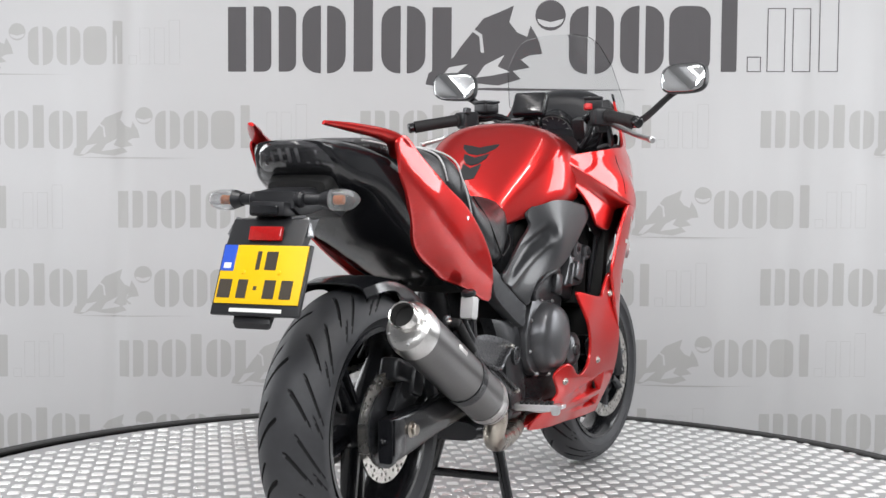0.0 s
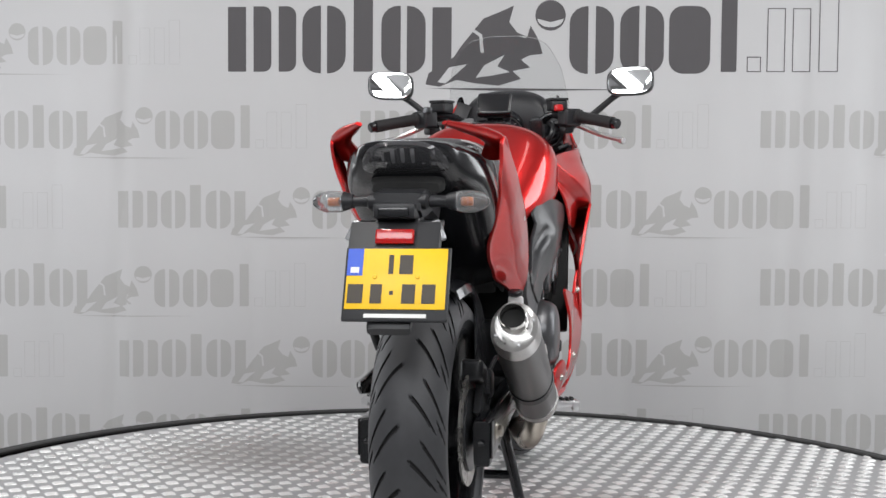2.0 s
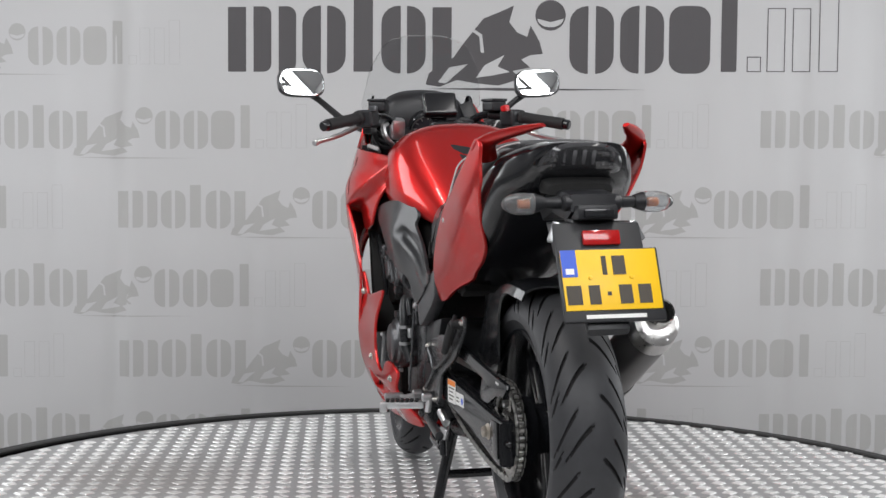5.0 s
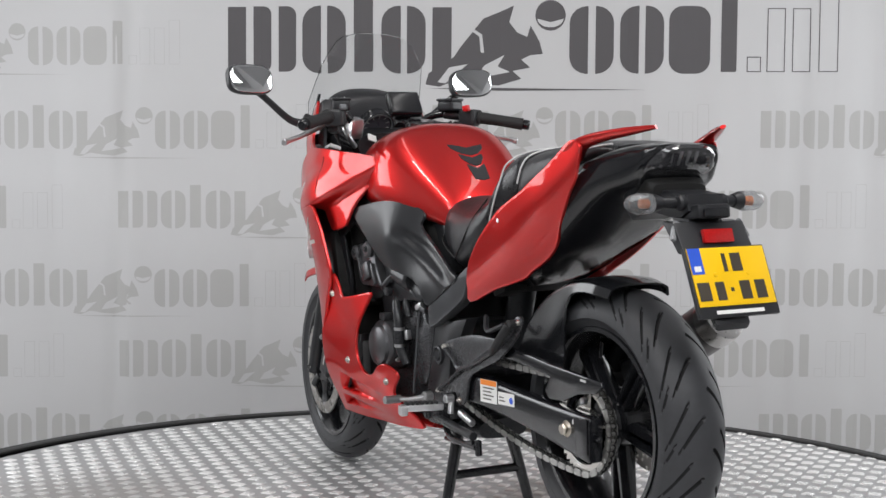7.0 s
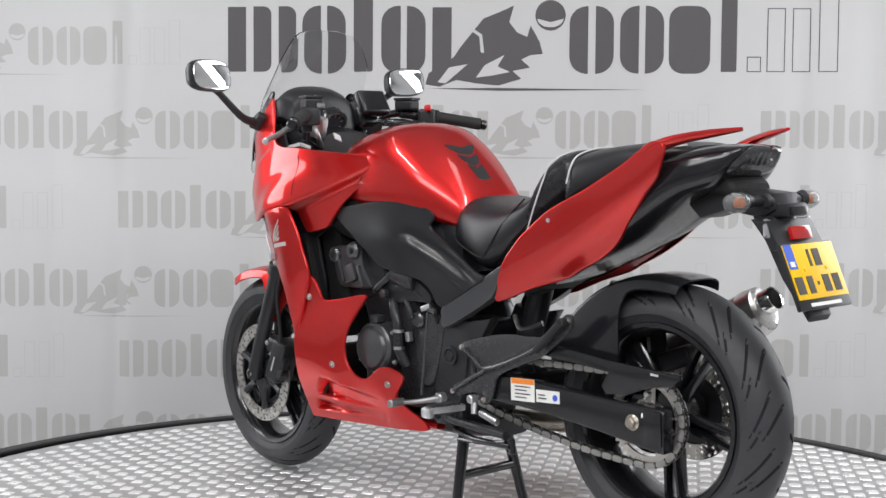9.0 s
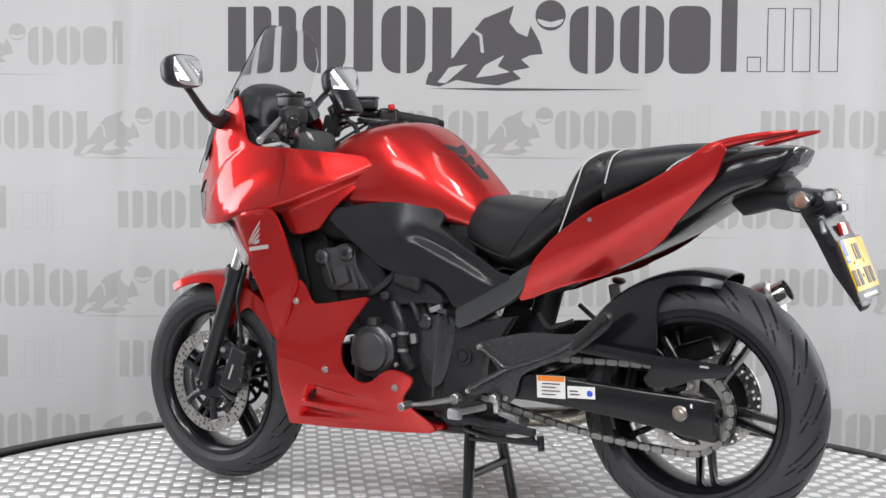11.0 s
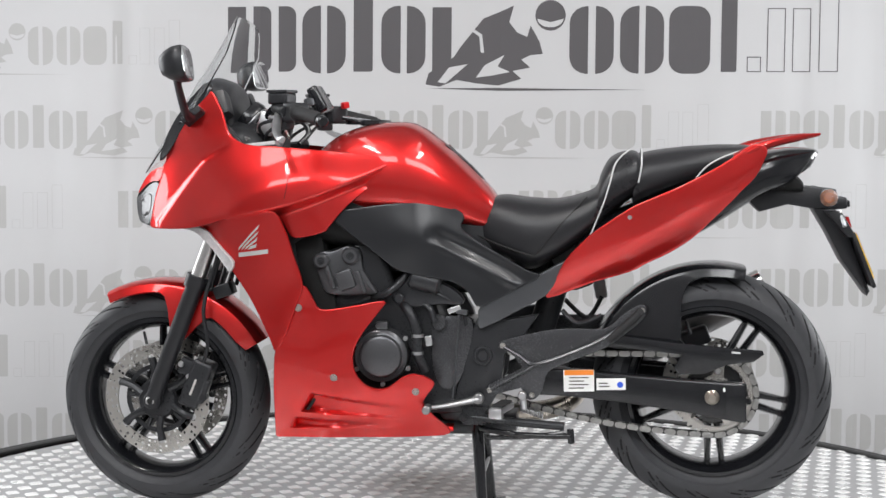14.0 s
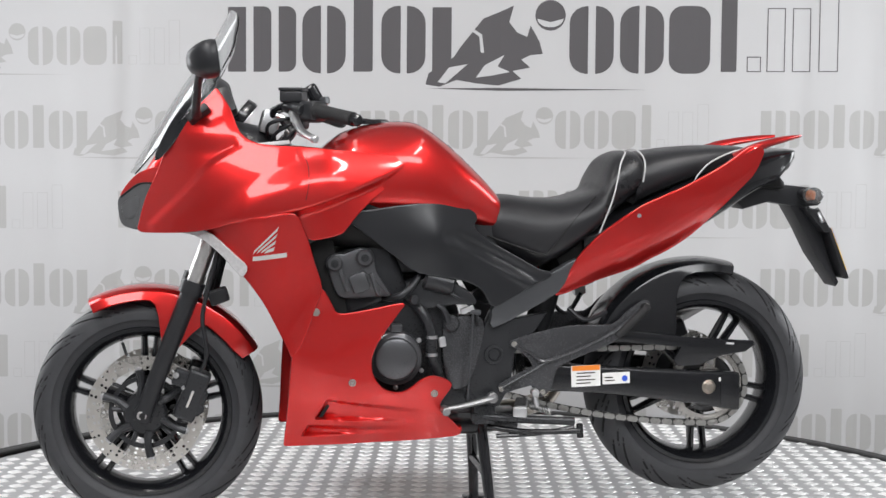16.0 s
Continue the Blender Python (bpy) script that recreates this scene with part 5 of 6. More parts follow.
lab2 = part("tyre_label", box((-0.487, 0.1412, 0.385), (0.074, 0.001, 0.030), (0, 2, 0), 0), "white", bike, "small white tyre label")
part("label_bars", joined(box((-0.467, 0.1419, 0.387), (0.022, 0.001, 0.003), (0, 2, 0), 0), box((-0.470, 0.1419, 0.379), (0.026, 0.001, 0.003), (0, 2, 0), 0)), "ink", lab2)
part("label_dot", joined(rod((-0.51, 0.141, 0.384), (-0.51, 0.1422, 0.384), 0.008, 16)), "blue", lab2)

# hugger and chain guard
part("rear_mudguard", arc_guard(RA, 0.335, 0.090, radians(18), radians(104), lambda a: 0.012 + 0.15 * bell(a, 46, 24)), "gloss", bike, "gloss black rear mudguard")
part("chain_guard", joined(slab([(-0.36, 0.498), (-0.44, 0.515), (-0.52, 0.508), (-0.66, 0.492), (-0.80, 0.482), (-0.866, 0.478), (-0.870, 0.468), (-0.845, 0.449), (-0.78, 0.44), (-0.72, 0.415), (-0.66, 0.412), (-0.645, 0.43), (-0.665, 0.463), (-0.52, 0.478), (-0.42, 0.485)], 0.122, 0.134, 0.004)),
     "gloss", bike, "black chain guard")
part("guard_mark", box((-0.80, 0.1345, 0.472), (0.022, 0.001, 0.005), (0, -4, 0), 0), "piping", bike)

# sprocket and chain
SP, SF, CY = (-0.752, 0.357), (-0.215, 0.396), 0.096


def sprocket():
    bm = bmesh.new()
    teeth, ring = 42, []
    for k in range(teeth * 4):
        a = 2 * math.pi * k / (teeth * 4)
        ring.append((0.107 if k % 4 in (0, 1) else 0.099, a))
    V = {}
    for yy in (CY - 0.0035, CY + 0.0035):
        out = [bm.verts.new((SP[0] + r * math.cos(a), yy, SP[1] + r * math.sin(a))) for r, a in ring]
        inn = [bm.verts.new((SP[0] + 0.083 * math.cos(a), yy, SP[1] + 0.083 * math.sin(a))) for _, a in ring]
        V[yy] = (out, inn)
        for k in range(len(ring)):
            j = (k + 1) % len(ring)
            bm.faces.new((out[k], out[j], inn[j], inn[k]))
    (o1, i1), (o2, i2) = V.values()
    for k in range(len(ring)):
        j = (k + 1) % len(ring)
        bm.faces.new((o1[k], o2[k], o2[j], o1[j]))
        bm.faces.new((i1[j], i2[j], i2[k], i1[k]))
    for k in range(5):
        a = 2 * math.pi * k / 5 + 0.4
        add(bm, tube([(SP[0] + 0.04 * math.cos(a), CY, SP[1] + 0.04 * math.sin(a)), (SP[0] + 0.086 * math.cos(a + 0.05), CY, SP[1] + 0.086 * math.sin(a + 0.05))], [0.018, 0.012], 10, 1, 0.25))
    add(bm, lathe([(0.02, CY - 0.01), (0.05, CY - 0.01), (0.05, CY + 0.006), (0.02, CY + 0.006)], 36, (SP[0], 0, SP[1]), True))
    return bm


spr = part("sprocket", sprocket(), "steel", rear_wheel, "bright steel chain sprocket")
part("hub_carrier", lathe([(0.02, 0.05), (0.075, 0.05), (0.078, 0.085), (0.06, 0.09), (0.02, 0.09)], 40, (SP[0], 0, SP[1]), True), "gloss", rear_wheel)
for k in range(5):
    a = 2 * math.pi * k / 5 + 0.4
    part("sprocket_nut", rod((SP[0] + 0.062 * math.cos(a), CY + 0.002, SP[1] + 0.062 * math.sin(a)), (SP[0] + 0.062 * math.cos(a), CY + 0.014, SP[1] + 0.062 * math.sin(a)), 0.009, 6), "alu", spr)

LINK = 0.0159
path = []
r1, r2 = 0.104, 0.060
for k in range(40):
    a = math.pi / 2 + math.pi * k / 39
    path.append(Vector((SP[0] + r1 * math.cos(a), CY, SP[1] + r1 * math.sin(a))))
for k in range(1, 30):
    f = k / 30
    path.append(Vector((SP[0] + (SF[0] - SP[0]) * f, CY, (SP[1] - r1) * (1 - f) + (SF[1] - r2) * f - 0.018 * 4 * f * (1 - f))))
for k in range(20):
    a = -math.pi / 2 + math.pi * k / 19
    path.append(Vector((SF[0] + r2 * math.cos(a), CY, SF[1] + r2 * math.sin(a))))
for k in range(1, 30):
    f = k / 30
    path.append(Vector((SF[0] + (SP[0] - SF[0]) * f, CY, (SF[1] + r2) * (1 - f) + (SP[1] + r1) * f)))
closed = path + [path[0]]
cum = np.cumsum([0] + [(b - a).length for a, b in zip(closed, closed[1:])])
count = int(cum[-1] / LINK) // 2 * 2


def along(d):
    d %= cum[-1]
    i = min(int(np.searchsorted(cum, d, "right")) - 1, len(closed) - 2)
    return closed[i].lerp(closed[i + 1], (d - cum[i]) / (cum[i + 1] - cum[i]))


def link_mesh(half, mat):
    bm = bmesh.new()
    for s in (-1, 1):
        pts = []
        for k in range(24):
            a = 2 * math.pi * k / 24
            cx = LINK / 2 * (1 if math.cos(a) >= 0 else -1)
            pts.append((cx + 0.0066 * math.cos(a), 0.0066 * math.sin(a) * (0.45 + 0.55 * min(1, abs(cx + 0.0066 * math.cos(a)) / 0.008)) * 1.12))
        add(bm, slab(pts, s * half, s * (half + 0.0018), 0))
    for s in (-1, 1):
        add(bm, rod((s * LINK / 2, -half - 0.003, 0), (s * LINK / 2, half + 0.003, 0), 0.0032, 8))
    me = bpy.data.meshes.new("chain_link")
    bm.to_mesh(me)
    bm.free()
    me.materials.append(M[mat])
    return me


chain = part("chain", joined(*[rod(along(k * cum[-1] / count) - Vector((0, 0.006, 0)), along(k * cum[-1] / count) + Vector((0, 0.006, 0)), 0.005, 8) for k in range(count)]), "chain", bike, "oily steel drive chain")
# inner links darkened to paint in the shaded gaps along the chain
LM = (link_mesh(0.0062, "chain_shade"), link_mesh(0.0085, "chain"))
for k in range(count):
    a, b = along(k * cum[-1] / count), along((k + 1) * cum[-1] / count)
    ob = new("chain_link", LM[k % 2])
    ob.parent = chain
    d = b - a
    ob.matrix_basis = Matrix.Translation((a + b) / 2) @ pose(0, 0, 0, 0, -math.degrees(math.atan2(d.z, d.x)), 0)

# rear caliper, right side fittings, shock
part("rear_caliper", joined(box((-0.70, -0.095, 0.475), (0.10, 0.05, 0.05), (0, 20, 0), 0.012, 3), box((-0.665, -0.115, 0.45), (0.05, 0.03, 0.06), (0, 20, 0), 0.008), tube([(-0.66, -0.12, 0.47), (-0.60, -0.13, 0.50), (-0.5, -0.13, 0.47), (-0.40, -0.13, 0.46)], 0.005, 8),
                            slab([(-0.77, 0.40), (-0.72, 0.46), (-0.64, 0.47), (-0.62, 0.43), (-0.70, 0.38)], -0.118, -0.10, 0.004)), "engine_black", bike, "black rear brake caliper")
part("shock_absorber", joined(rod((-0.28, 0, 0.42), (-0.38, 0, 0.72), 0.022, 16), *[lathe([(0.036, 0.0), (0.042, 0.004), (0.036, 0.008)], 24, (0, 0, 0), True) for _ in range(0)], tube([(-0.36 + 0.0, 0.0, 0.70), (-0.30, 0, 0.5)], 0.035, 14, 1)), "engine_black", bike)
part("battery_box", joined(box((-0.43, 0, 0.715), (0.20, 0.20, 0.11), (0, 28, 0), 0.02), box((-0.40, 0.08, 0.66), (0.06, 0.07, 0.07), (0, 20, 0), 0.012)), "dark", bike, "black box under the seat")
part("brake_fluid_bottle", joined(box((-0.455, -0.155, 0.60), (0.035, 0.035, 0.055), (0, 10, 0), 0.008), ), "piping", bike, "milky plastic brake fluid bottle")
part("bottle_cap", rod((-0.458, -0.155, 0.628), (-0.460, -0.155, 0.642), 0.018, 16), "black", bike)
for loom in ([(-0.36, 0.12, 0.57), (-0.40, 0.14, 0.54), (-0.46, 0.13, 0.56)], [(-0.36, -0.12, 0.57), (-0.42, -0.15, 0.52), (-0.46, -0.14, 0.58)]):
    part("loom", tube(loom, 0.0065, 8), "black", bike)

# ---- exhaust
E0, E1 = Vector((-0.850, -0.207, 0.592)), Vector((-0.46, -0.205, 0.378))
ed = (E1 - E0).normalized()
can = part("silencer", tube([E0, E0 + ed * 0.02, E0 + ed * 0.22, E1], [0.050, 0.0515, 0.0515, 0.050], 32, 1, 1.12), "carbon", bike, "dark silencer can with polished ends")
part("silencer_end_cap", joined(tube([E0 - ed * 0.024, E0 - ed * 0.016, E0 + ed * 0.012, E0 + ed * 0.03], [0.040, 0.050, 0.0535, 0.0530], 32, 1, 1.12)), "satin", can, "polished steel end cap")


def outlet():
    rs = []
    side, up = ed.cross(Vector((0, 0, 1))).normalized(), ed.cross(Vector((0, 0, 1))).normalized().cross(ed)
    c0 = E0 + up * 0.010
    for d, r in ((0.02, 0.030), (-0.055, 0.030), (-0.057, 0.029), (-0.055, 0.0265), (0.01, 0.0265)):
        rs.append([c0 + ed * d + r * (math.cos(a) * side + math.sin(a) * up) for a in (2 * math.pi * j / 32 for j in range(32))])
    return rings(rs, caps=False), c0


ob_, c0_ = outlet()
part("silencer_outlet", ob_, "chrome", can, "polished outlet pipe")
# near-black plug paints the unlit depth of the outlet
part("silencer_bore", rod(c0_ - ed * 0.029, c0_ - ed * 0.026, 0.0266, 24), "dark", can)
part("silencer_rivets", joined(*[rod(E0 - ed * 0.016 + 0.042 * (math.cos(a) * Vector((0, 1, 0)) + math.sin(a) * Vector((0, 1, 0)).cross(ed) * 1.1) - ed * 0.004, E0 - ed * 0.016 + 0.042 * (math.cos(a) * Vector((0, 1, 0)) + math.sin(a) * Vector((0, 1, 0)).cross(ed) * 1.1) - ed * 0.009, 0.0035, 8) for a in (0.5, 1.9, 3.4, 4.6)]), "alu", can)
part("silencer_front_cap", tube([E1 - ed * 0.03, E1 - ed * 0.01, E1 + ed * 0.02, E1 + ed * 0.045], [0.0525, 0.0525, 0.044, 0.030], 28, 1, 1.1), "satin", can, "polished steel cone")
part("silencer_badge", box((-0.70, -0.2545, 0.525), (0.045, 0.002, 0.024), (0, 31, 0), 0.001), "silver", can)
part("exhaust_pipe", joined(tube([E1 + ed * 0.03, (-0.40, -0.20, 0.335), (-0.385, -0.185, 0.29), (-0.33, -0.165, 0.262), (-0.24, -0.145, 0.252), (-0.10, -0.11, 0.25), (0.05, -0.06, 0.255)], [0.028, 0.027, 0.027, 0.027, 0.027, 0.026, 0.026], 18, 6),
                            ), "pipe", bike, "heat-stained steel exhaust pipe")
part("collector", hull([(-0.24, 0.285, 0.235, 0.07), (-0.1, 0.285, 0.225, 0.09), (0.1, 0.285, 0.23, 0.09)], 20, 3), "engine_black", bike)
part("silencer_strap", joined(slab([(-0.50, 0.545), (-0.53, 0.56), (-0.60, 0.53), (-0.62, 0.49), (-0.59, 0.48), (-0.545, 0.515)], -0.165, -0.155, 0.003), tube([E0 + ed * 0.285, E0 + ed * 0.31], 0.0535, 28, 1, 1.12)), "engine_black", bike)

# ---- centre stand
part("centre_stand", joined(*[tube([(-0.135, s * 0.065, 0.285), (-0.142, s * 0.082, 0.22), (-0.155, s * 0.118, 0.08), (-0.16, s * 0.135, 0.012)], [0.016, 0.016, 0.014, 0.014], 12, 4) for s in (1, -1)],
                            *[box((-0.165, s * 0.138, 0.006), (0.07, 0.035, 0.012), (0, 0, 0), 0.004) for s in (1, -1)],
                            tube([(-0.15, -0.105, 0.13), (-0.15, 0.105, 0.13)], 0.012, 12, 1), rod((-0.135, -0.10, 0.28), (-0.135, 0.10, 0.28), 0.018)), "gloss", bike, "black tubular centre stand")
part("stand_lever", joined(tube([(-0.15, 0.12, 0.258), (-0.25, 0.155, 0.250), (-0.385, 0.165, 0.252)], 0.008, 10, 4), rod((-0.385, 0.16, 0.270), (-0.388, 0.16, 0.232), 0.009), tube([(-0.17, 0.13, 0.235), (-0.28, 0.155, 0.245), (-0.37, 0.165, 0.262)], 0.006, 8, 4)), "gloss", bike, "black stand lever")
part("side_stand", joined(tube([(-0.13, 0.14, 0.29), (-0.20, 0.15, 0.285), (-0.37, 0.165, 0.277)], 0.011, 10, 4), box((-0.135, 0.135, 0.295), (0.06, 0.03, 0.05), bevel=0.008), bolt((-0.11, 0.155, 0.29), 1, 0.012)), "engine_black", bike, "folded black side stand")
part("stand_spring", joined(*[add(bmesh.new(), lathe([(0.008, 0.0), (0.0105, 0.0025), (0.008, 0.005)], 14, closed=True), pose(-0.255 - 0.006 * k, 0.135, 0.315 - 0.0018 * k, 0, 0, 90)) for k in range(10)]), "alu", bike)
part("footrest_link", joined(rod((-0.262, 0.165, 0.355), (-0.268, 0.172, 0.318), 0.008, 10), rod((-0.262, 0.16, 0.356), (-0.262, 0.185, 0.356), 0.011, 12)), "alu", bike)

# ---- seat
part("rider_seat", joined(hull([(-0.085, 0.800, 0.770, 0.045), (-0.110, 0.825, 0.745, 0.085), (-0.15, 0.848, 0.722, 0.118), (-0.20, 0.862, 0.698, 0.138), (-0.27, 0.855, 0.668, 0.158), (-0.34, 0.853, 0.70, 0.166), (-0.40, 0.866, 0.745, 0.168),
                                (-0.44, 0.885, 0.78, 0.165), (-0.455, 0.925, 0.79, 0.158), (-0.475, 0.960, 0.81, 0.15), (-0.505, 0.977, 0.835, 0.146), (-0.54, 0.980, 0.862, 0.142), (-0.556, 0.966, 0.875, 0.134)], 36, 2.9, 4, 1.2)), "leather", bike, "black vinyl rider seat with pale piping")
part("passenger_seat", hull([(-0.535, 0.962, 0.83, 0.135), (-0.56, 0.976, 0.845, 0.142), (-0.64, 0.989, 0.88, 0.142), (-0.74, 0.997, 0.92, 0.136), (-0.82, 0.997, 0.95, 0.120), (-0.87, 0.990, 0.955, 0.10)], 36, 2.9, 4, 1.2), "leather", bike, "black vinyl passenger seat")


def piping(s):
    part("seat_piping", tube([(-0.430, s * 0.160, 0.768), (-0.462, s * 0.160, 0.85), (-0.478, s * 0.150, 0.905), (-0.490, s * 0.135, 0.948), (-0.515, s * 0.085, 0.975), (-0.53, s * 0.0, 0.982)], 0.0022, 8), "piping", bike, "pale grey seat piping")
    part("seat_piping", tube([(-0.548, s * 0.146, 0.90), (-0.555, s * 0.138, 0.94), (-0.556, s * 0.115, 0.965), (-0.557, s * 0.06, 0.98), (-0.557, 0, 0.984)], 0.0022, 8), "piping", bike, "pale grey seat piping")
    part("seat_piping", tube([(-0.682, s * 0.146, 0.895), (-0.70, s * 0.146, 0.925), (-0.735, s * 0.140, 0.955), (-0.80, s * 0.120, 0.981), (-0.86, s * 0.098, 0.990)], 0.0022, 8), "piping", bike, "pale grey seat piping")
    part("seat_seam", tube([(-0.105, s * 0.092, 0.775), (-0.18, s * 0.140, 0.745), (-0.275, s * 0.164, 0.715), (-0.30, s * 0.167, 0.725), (-0.36, s * 0.164, 0.80), (-0.42, s * 0.150, 0.862)], 0.0022, 6), "dark", bike)


both(piping)

# ---- tail
TAIL = tps([(-0.325, 0.608, 0.158), (-0.37, 0.70, 0.172), (-0.44, 0.775, 0.176), (-0.526, 0.83, 0.178), (-0.64, 0.885, 0.184), (-0.74, 0.935, 0.186), (-0.81, 0.979, 0.176), (-0.85, 0.96, 0.180), (-0.83, 0.92, 0.188), (-0.768, 0.85, 0.180),
            (-0.684, 0.763, 0.160), (-0.57, 0.697, 0.15), (-0.43, 0.645, 0.152), (-0.55, 0.76, 0.188), (-0.70, 0.86, 0.194)], 0.02)


def tail_skin(x, z):
    """The tail cowl, folded inwards below its side crease."""
    line = 0.64 + 0.42 * (-0.343 - x) + 0.33 * (-0.343 - x) ** 2
    d = (line - z) / 0.012
    fold = 0.012 * math.log1p(math.exp(min(d, 30.0)))
    return TAIL(x, z) - 0.70 * fold + 0.006



def tail_side(s):
    part("tail_cowl", panel([(-0.322, 0.606), (-0.345, 0.655), (-0.372, 0.705), (-0.405, 0.742), (-0.441, 0.775), (-0.526, 0.834), (-0.58, 0.860), (-0.64, 0.886), (-0.69, 0.912), (-0.738, 0.938), (-0.78, 0.965), (-0.815, 0.990), (-0.84, 0.997), (-0.858, 0.985), (-0.852, 0.962),
                             (-0.832, 0.92), (-0.80, 0.886), (-0.768, 0.850), (-0.725, 0.805), (-0.684, 0.763), (-0.63, 0.726), (-0.571, 0.697), (-0.53, 0.675), (-0.429, 0.645)], tail_skin, s, 0.005, 0.009, 0.002, 3), "red", bike, "glossy candy red tail cowl")
    part("grab_rail", tube([(-0.79, s * 0.158, 0.962), (-0.835, s * 0.166, 0.988), (-0.88, s * 0.152, 1.003), (-0.94, s * 0.120, 1.015), (-0.998, s * 0.088, 1.024)], [0.030, 0.024, 0.020, 0.016, 0.007], 14, 6, 0.55), "red", bike, "red painted grab rail")
    part("tail_bolt", bolt((-0.527, s * (TAIL(-0.527, 0.815) + 0.001), 0.815), s, 0.010), "alu", bike)
    part("model_bar", panel([(-0.555, 0.8335), (-0.60, 0.8505), (-0.66, 0.8745), (-0.655, 0.8675), (-0.60, 0.8455), (-0.56, 0.8300)], lambda x, z: TAIL(x, z) + 0.0012, s, 0.001, 0.02, 0, sharp=True), "silver", bike, "thin silver bar on the tail")
    part("indicator_stalk", joined(tube([(-1.025, s * 0.05, 0.868), (-1.02, s * 0.105, 0.868)], [0.013, 0.011], 12, 1), tube([(-1.021, s * 0.095, 0.868), (-1.019, s * 0.115, 0.868)], [0.014, 0.02], 14, 1)), "black", bike)
    ind = part("indicator", tube([(-1.018, s * 0.112, 0.867), (-1.018, s * 0.122, 0.867), (-1.018, s * 0.150, 0.867), (-1.018, s * 0.168, 0.867), (-1.018, s * 0.180, 0.866)], [0.016, 0.0215, 0.022, 0.017, 0.006], 20, 4), "lens", bike, "clear indicator lens with amber bulb")
    part("indicator_bulb", rod((-1.018, s * 0.125, 0.867), (-1.018, s * 0.148, 0.867), 0.007, 14), "amber", ind)
    part("cowl_lining", panel([(-0.36, 0.63), (-0.40, 0.72), (-0.54, 0.815), (-0.70, 0.90), (-0.82, 0.95), (-0.80, 0.90), (-0.68, 0.78), (-0.56, 0.71)], lambda x, z: TAIL(x, z) - 0.045, s, 0.004, 0.04, 0.002, 2), "black", bike)


both(tail_side)
tailbody = part("tail_body", hull([(-0.40, 0.80, 0.64, 0.12), (-0.50, 0.83, 0.672, 0.138), (-0.60, 0.88, 0.715, 0.150), (-0.70, 0.93, 0.765, 0.156), (-0.78, 0.962, 0.815, 0.158), (-0.86, 0.982, 0.868, 0.150), (-0.92, 0.991, 0.892, 0.128), (-0.95, 0.992, 0.915, 0.110), (-0.972, 0.991, 0.945, 0.098), (-0.988, 0.989, 0.970, 0.080)], 32, 3.2, 4, 1.2), "gloss", bike, "dark grey tail body under the seat")


def tail_lamp():
    rs = []
    for x, z0, z1, w in ((-0.972, 0.912, 0.990, 0.100), (-0.988, 0.918, 0.990, 0.096), (-1.000, 0.930, 0.987, 0.088), (-1.006, 0.945, 0.981, 0.066)):
        rs.append([(x + 1.6 * (w * math.cos(a)) ** 2 + 0.55 * ((z1 - z0) / 2) * (1 - math.sin(a)), w * math.copysign(abs(math.cos(a)) ** 0.7, math.cos(a)), (z0 + z1) / 2 + (z1 - z0) / 2 * math.copysign(abs(math.sin(a)) ** 0.7, math.sin(a)) - 1.4 * (w * math.cos(a)) ** 2) for a in (2 * math.pi * j / 32 for j in range(32))])
    return rings(rs)


tl = part("tail_lamp", tail_lamp(), "smoke", bike, "smoked rear lamp lens with pale cells")
for k in range(-3, 4):
    y = 0.0205 * k
    part("lamp_cell", box((-0.988 + 1.6 * y * y, y, 0.961 - 1.4 * y * y), (0.012, 0.010, 0.034), (0, -27, 0), 0.003), "cell", tl)
# near-black block stands in for the shaded hollow under the lamp
part("tail_recess", hull([(-0.90, 0.93, 0.880, 0.07), (-0.945, 0.922, 0.880, 0.078), (-0.965, 0.905, 0.880, 0.07)], 20, 4), "dark", bike)

# ---- number plate carrier
part("plate_carrier", joined(
    slab([(-0.82, 0.862), (-0.90, 0.885), (-0.98, 0.892), (-1.05, 0.885), (-1.055, 0.85), (-1.03, 0.835), (-0.99, 0.835), (-0.93, 0.845), (-0.86, 0.825)], -0.05, 0.05, 0.008),
    rod((-1.035, -0.062, 0.868), (-1.035, 0.062, 0.868), 0.017, 16), box((-1.05, 0.0, 0.848), (0.06, 0.085, 0.03), (0, 5, 0), 0.007),
    slab([(-0.99, 0.84), (-1.05, 0.835), (-1.075, 0.80), (-1.11, 0.70), (-1.142, 0.625), (-1.135, 0.612), (-1.115, 0.640), (-1.07, 0.70), (-1.03, 0.775)], -0.045, 0.045, 0.008),
    slab([(-1.02, 0.83), (-1.06, 0.828), (-1.098, 0.765), (-1.075, 0.765)], -0.092, 0.092, 0.006)), "black", bike, "black number plate carrier")
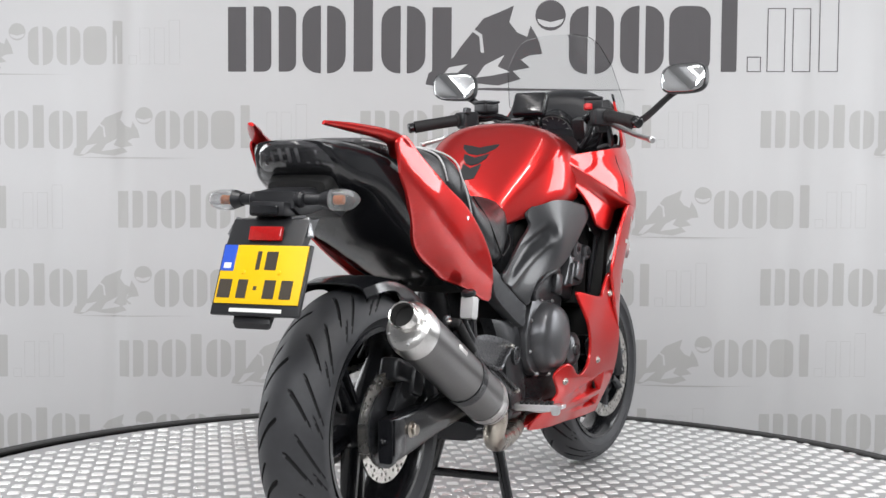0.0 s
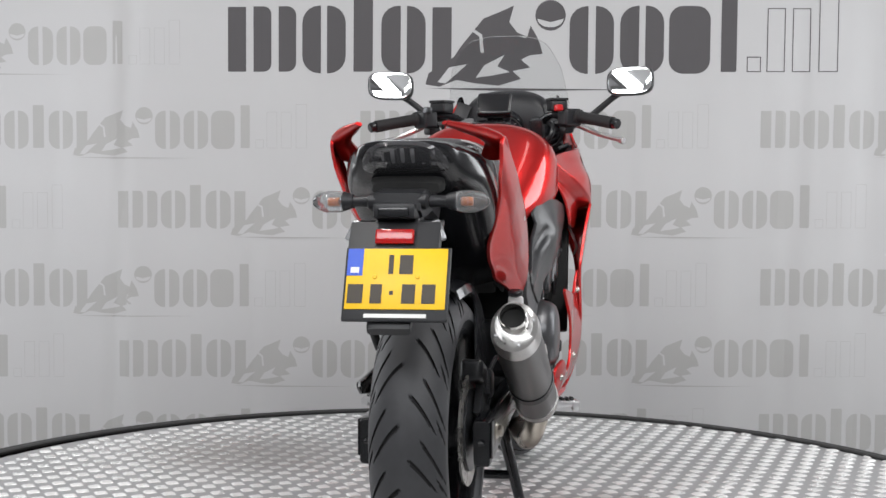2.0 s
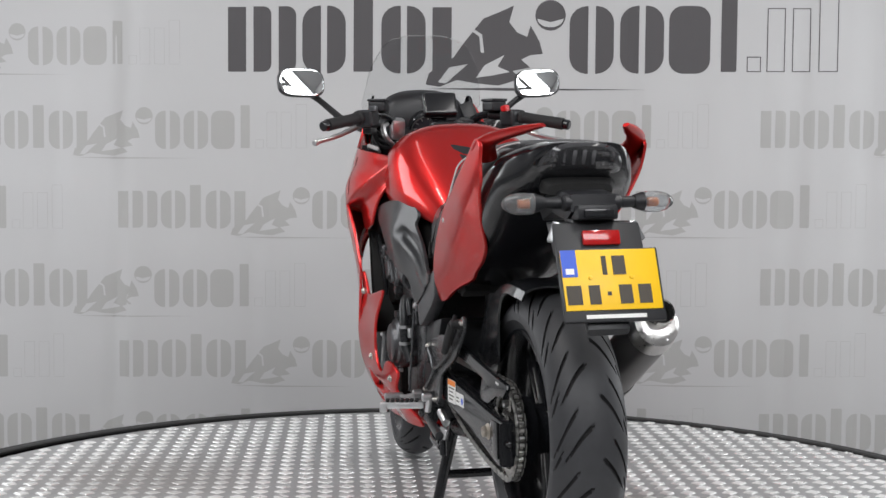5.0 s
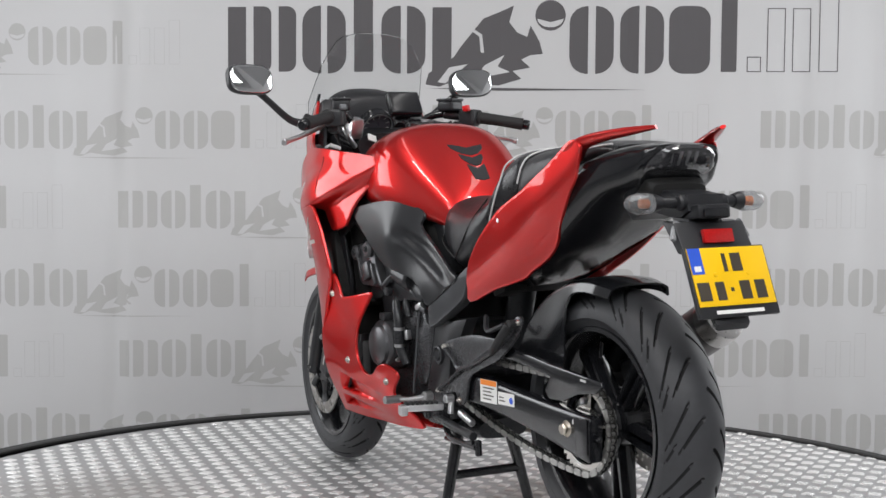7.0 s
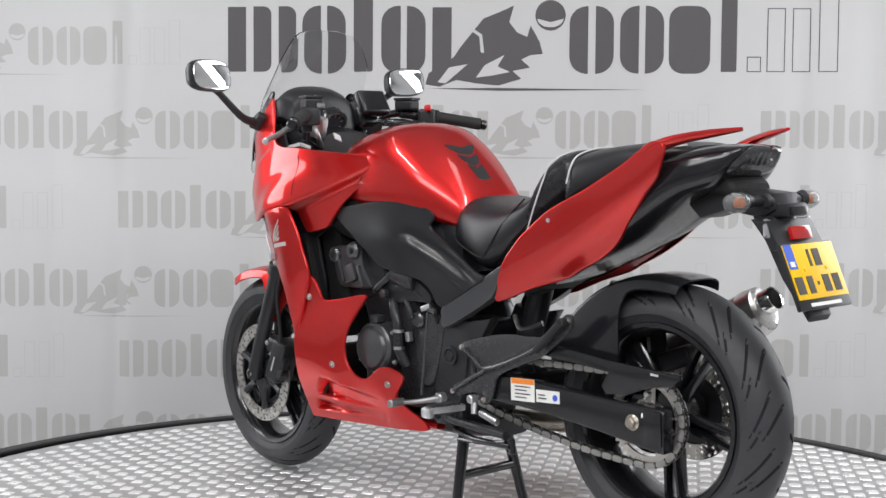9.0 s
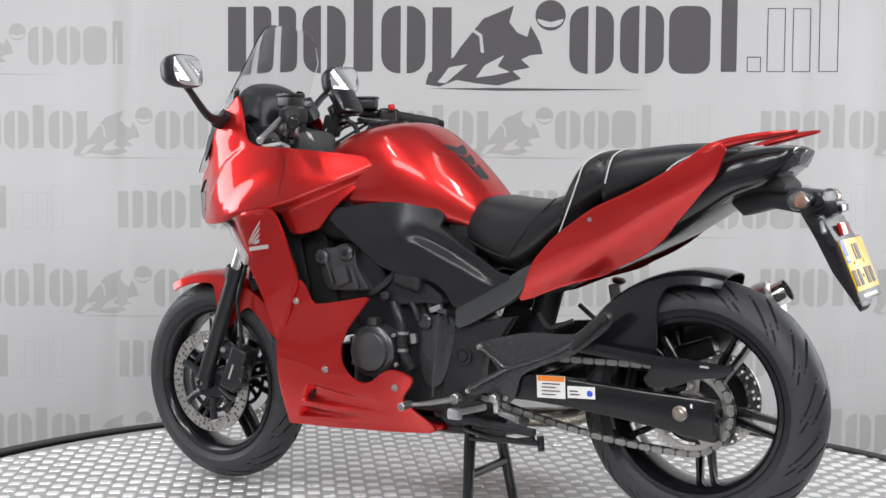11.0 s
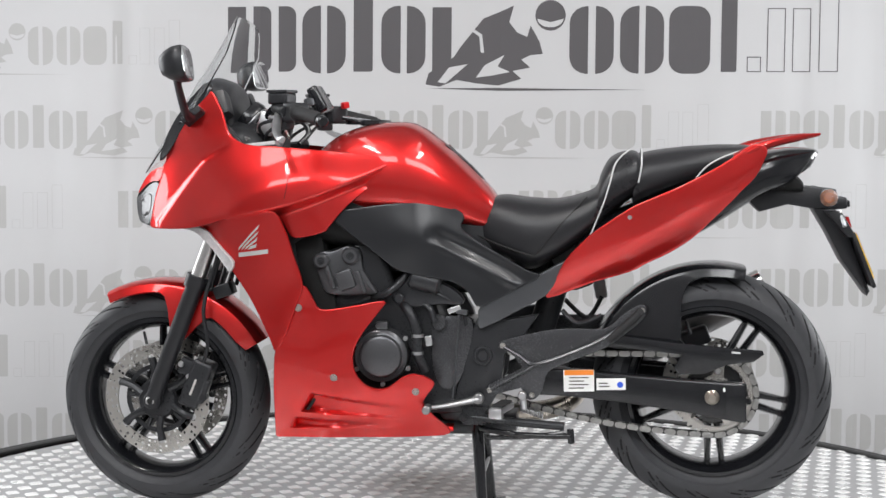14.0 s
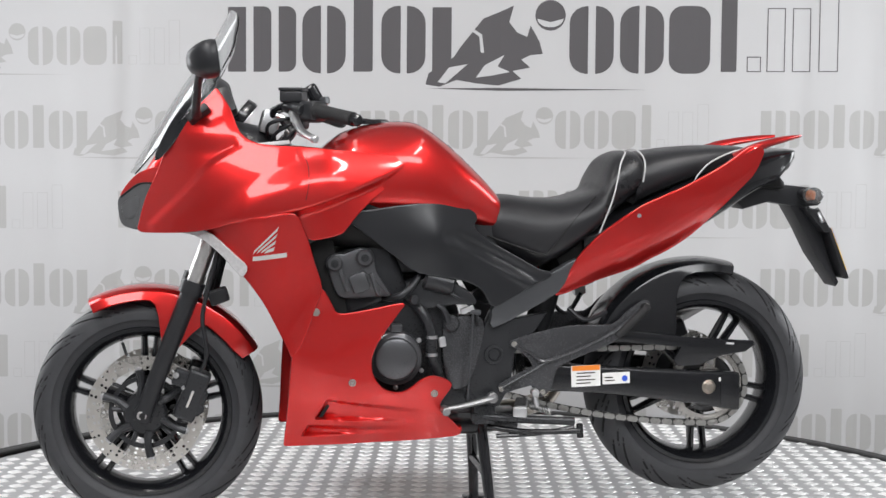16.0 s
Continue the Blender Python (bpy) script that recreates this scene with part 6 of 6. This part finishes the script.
part("plate_lamp", joined(box((-1.082, 0, 0.848), (0.012, 0.062, 0.018), (0, 5, 0), 0.004)), "gloss", bike, "small smoked plate lamp")
part("reflector", box((-1.085, -0.003, 0.800), (0.010, 0.078, 0.030), (0, 18, 0), 0.004), "redlens", bike, "red rear reflector")
# cheeks coloured pale grey to carry the sheen of their glossy plastic
both(lambda s: part("carrier_cheek", box((-1.062, s * 0.072, 0.805), (0.012, 0.05, 0.045), (s * 22, 20, 0), 0.005), "frame", bike))
PT = pose(-1.112, -0.012, 0.7085, 0, 22.5, 0) @ Matrix.Diagonal((1, 0.945, 0.965, 1))       # the plate leans forward at its head


def on_plate(bm):
    return add(bmesh.new(), bm, PT)


plate = part("number_plate_holder", on_plate(box((-0.004, 0, -0.002), (0.010, 0.222, 0.156), (0, 0, 0), 0.004)), "black", bike, "black number plate holder with a pale line of print")
yp = part("number_plate", on_plate(box((-0.0105, 0, 0.008), (0.003, 0.210, 0.128), (0, 0, 0), 0.001)), "plate", plate, "yellow number plate with dark bars")
part("plate_field", on_plate(box((-0.0125, 0.088, 0.043), (0.001, 0.033, 0.057), bevel=0)), "blue", yp)
part("plate_field_bar", on_plate(box((-0.0132, 0.088, 0.026), (0.0006, 0.018, 0.012), bevel=0)), "white", yp)
for y, z, w in ((0.012, 0.038, 0.010), (-0.020, 0.038, 0.028), (0.084, -0.024, 0.032), (0.040, -0.024, 0.024), (0.008, -0.022, 0.008), (-0.028, -0.024, 0.028), (-0.070, -0.024, 0.028)):
    h = 0.040 if w > 0.009 else 0.008
    part("plate_bar", on_plate(box((-0.0127, y, z), (0.0012, w, h), bevel=0)), "ink", yp)
part("holder_bar", on_plate(box((-0.0095, -0.002, -0.069), (0.001, 0.13, 0.008), bevel=0)), "white", plate)
both(lambda s: part("plate_screw", on_plate(rod((-0.010, s * 0.045, 0.012), (-0.0145, s * 0.045, 0.012), 0.005, 10)), "plate", yp))


# ------------------------------------------------------------------ motion of the turntable and what stands on it
def motions():
    walk(turntable, [(t, pose(0, 0, 0, 0, 0, a)) for t, a in SPIN])
    walk(bike, [(t, pose(0, 0, 0, 0, 0, a) @ SEAT) for t, a in SPIN])


motions()
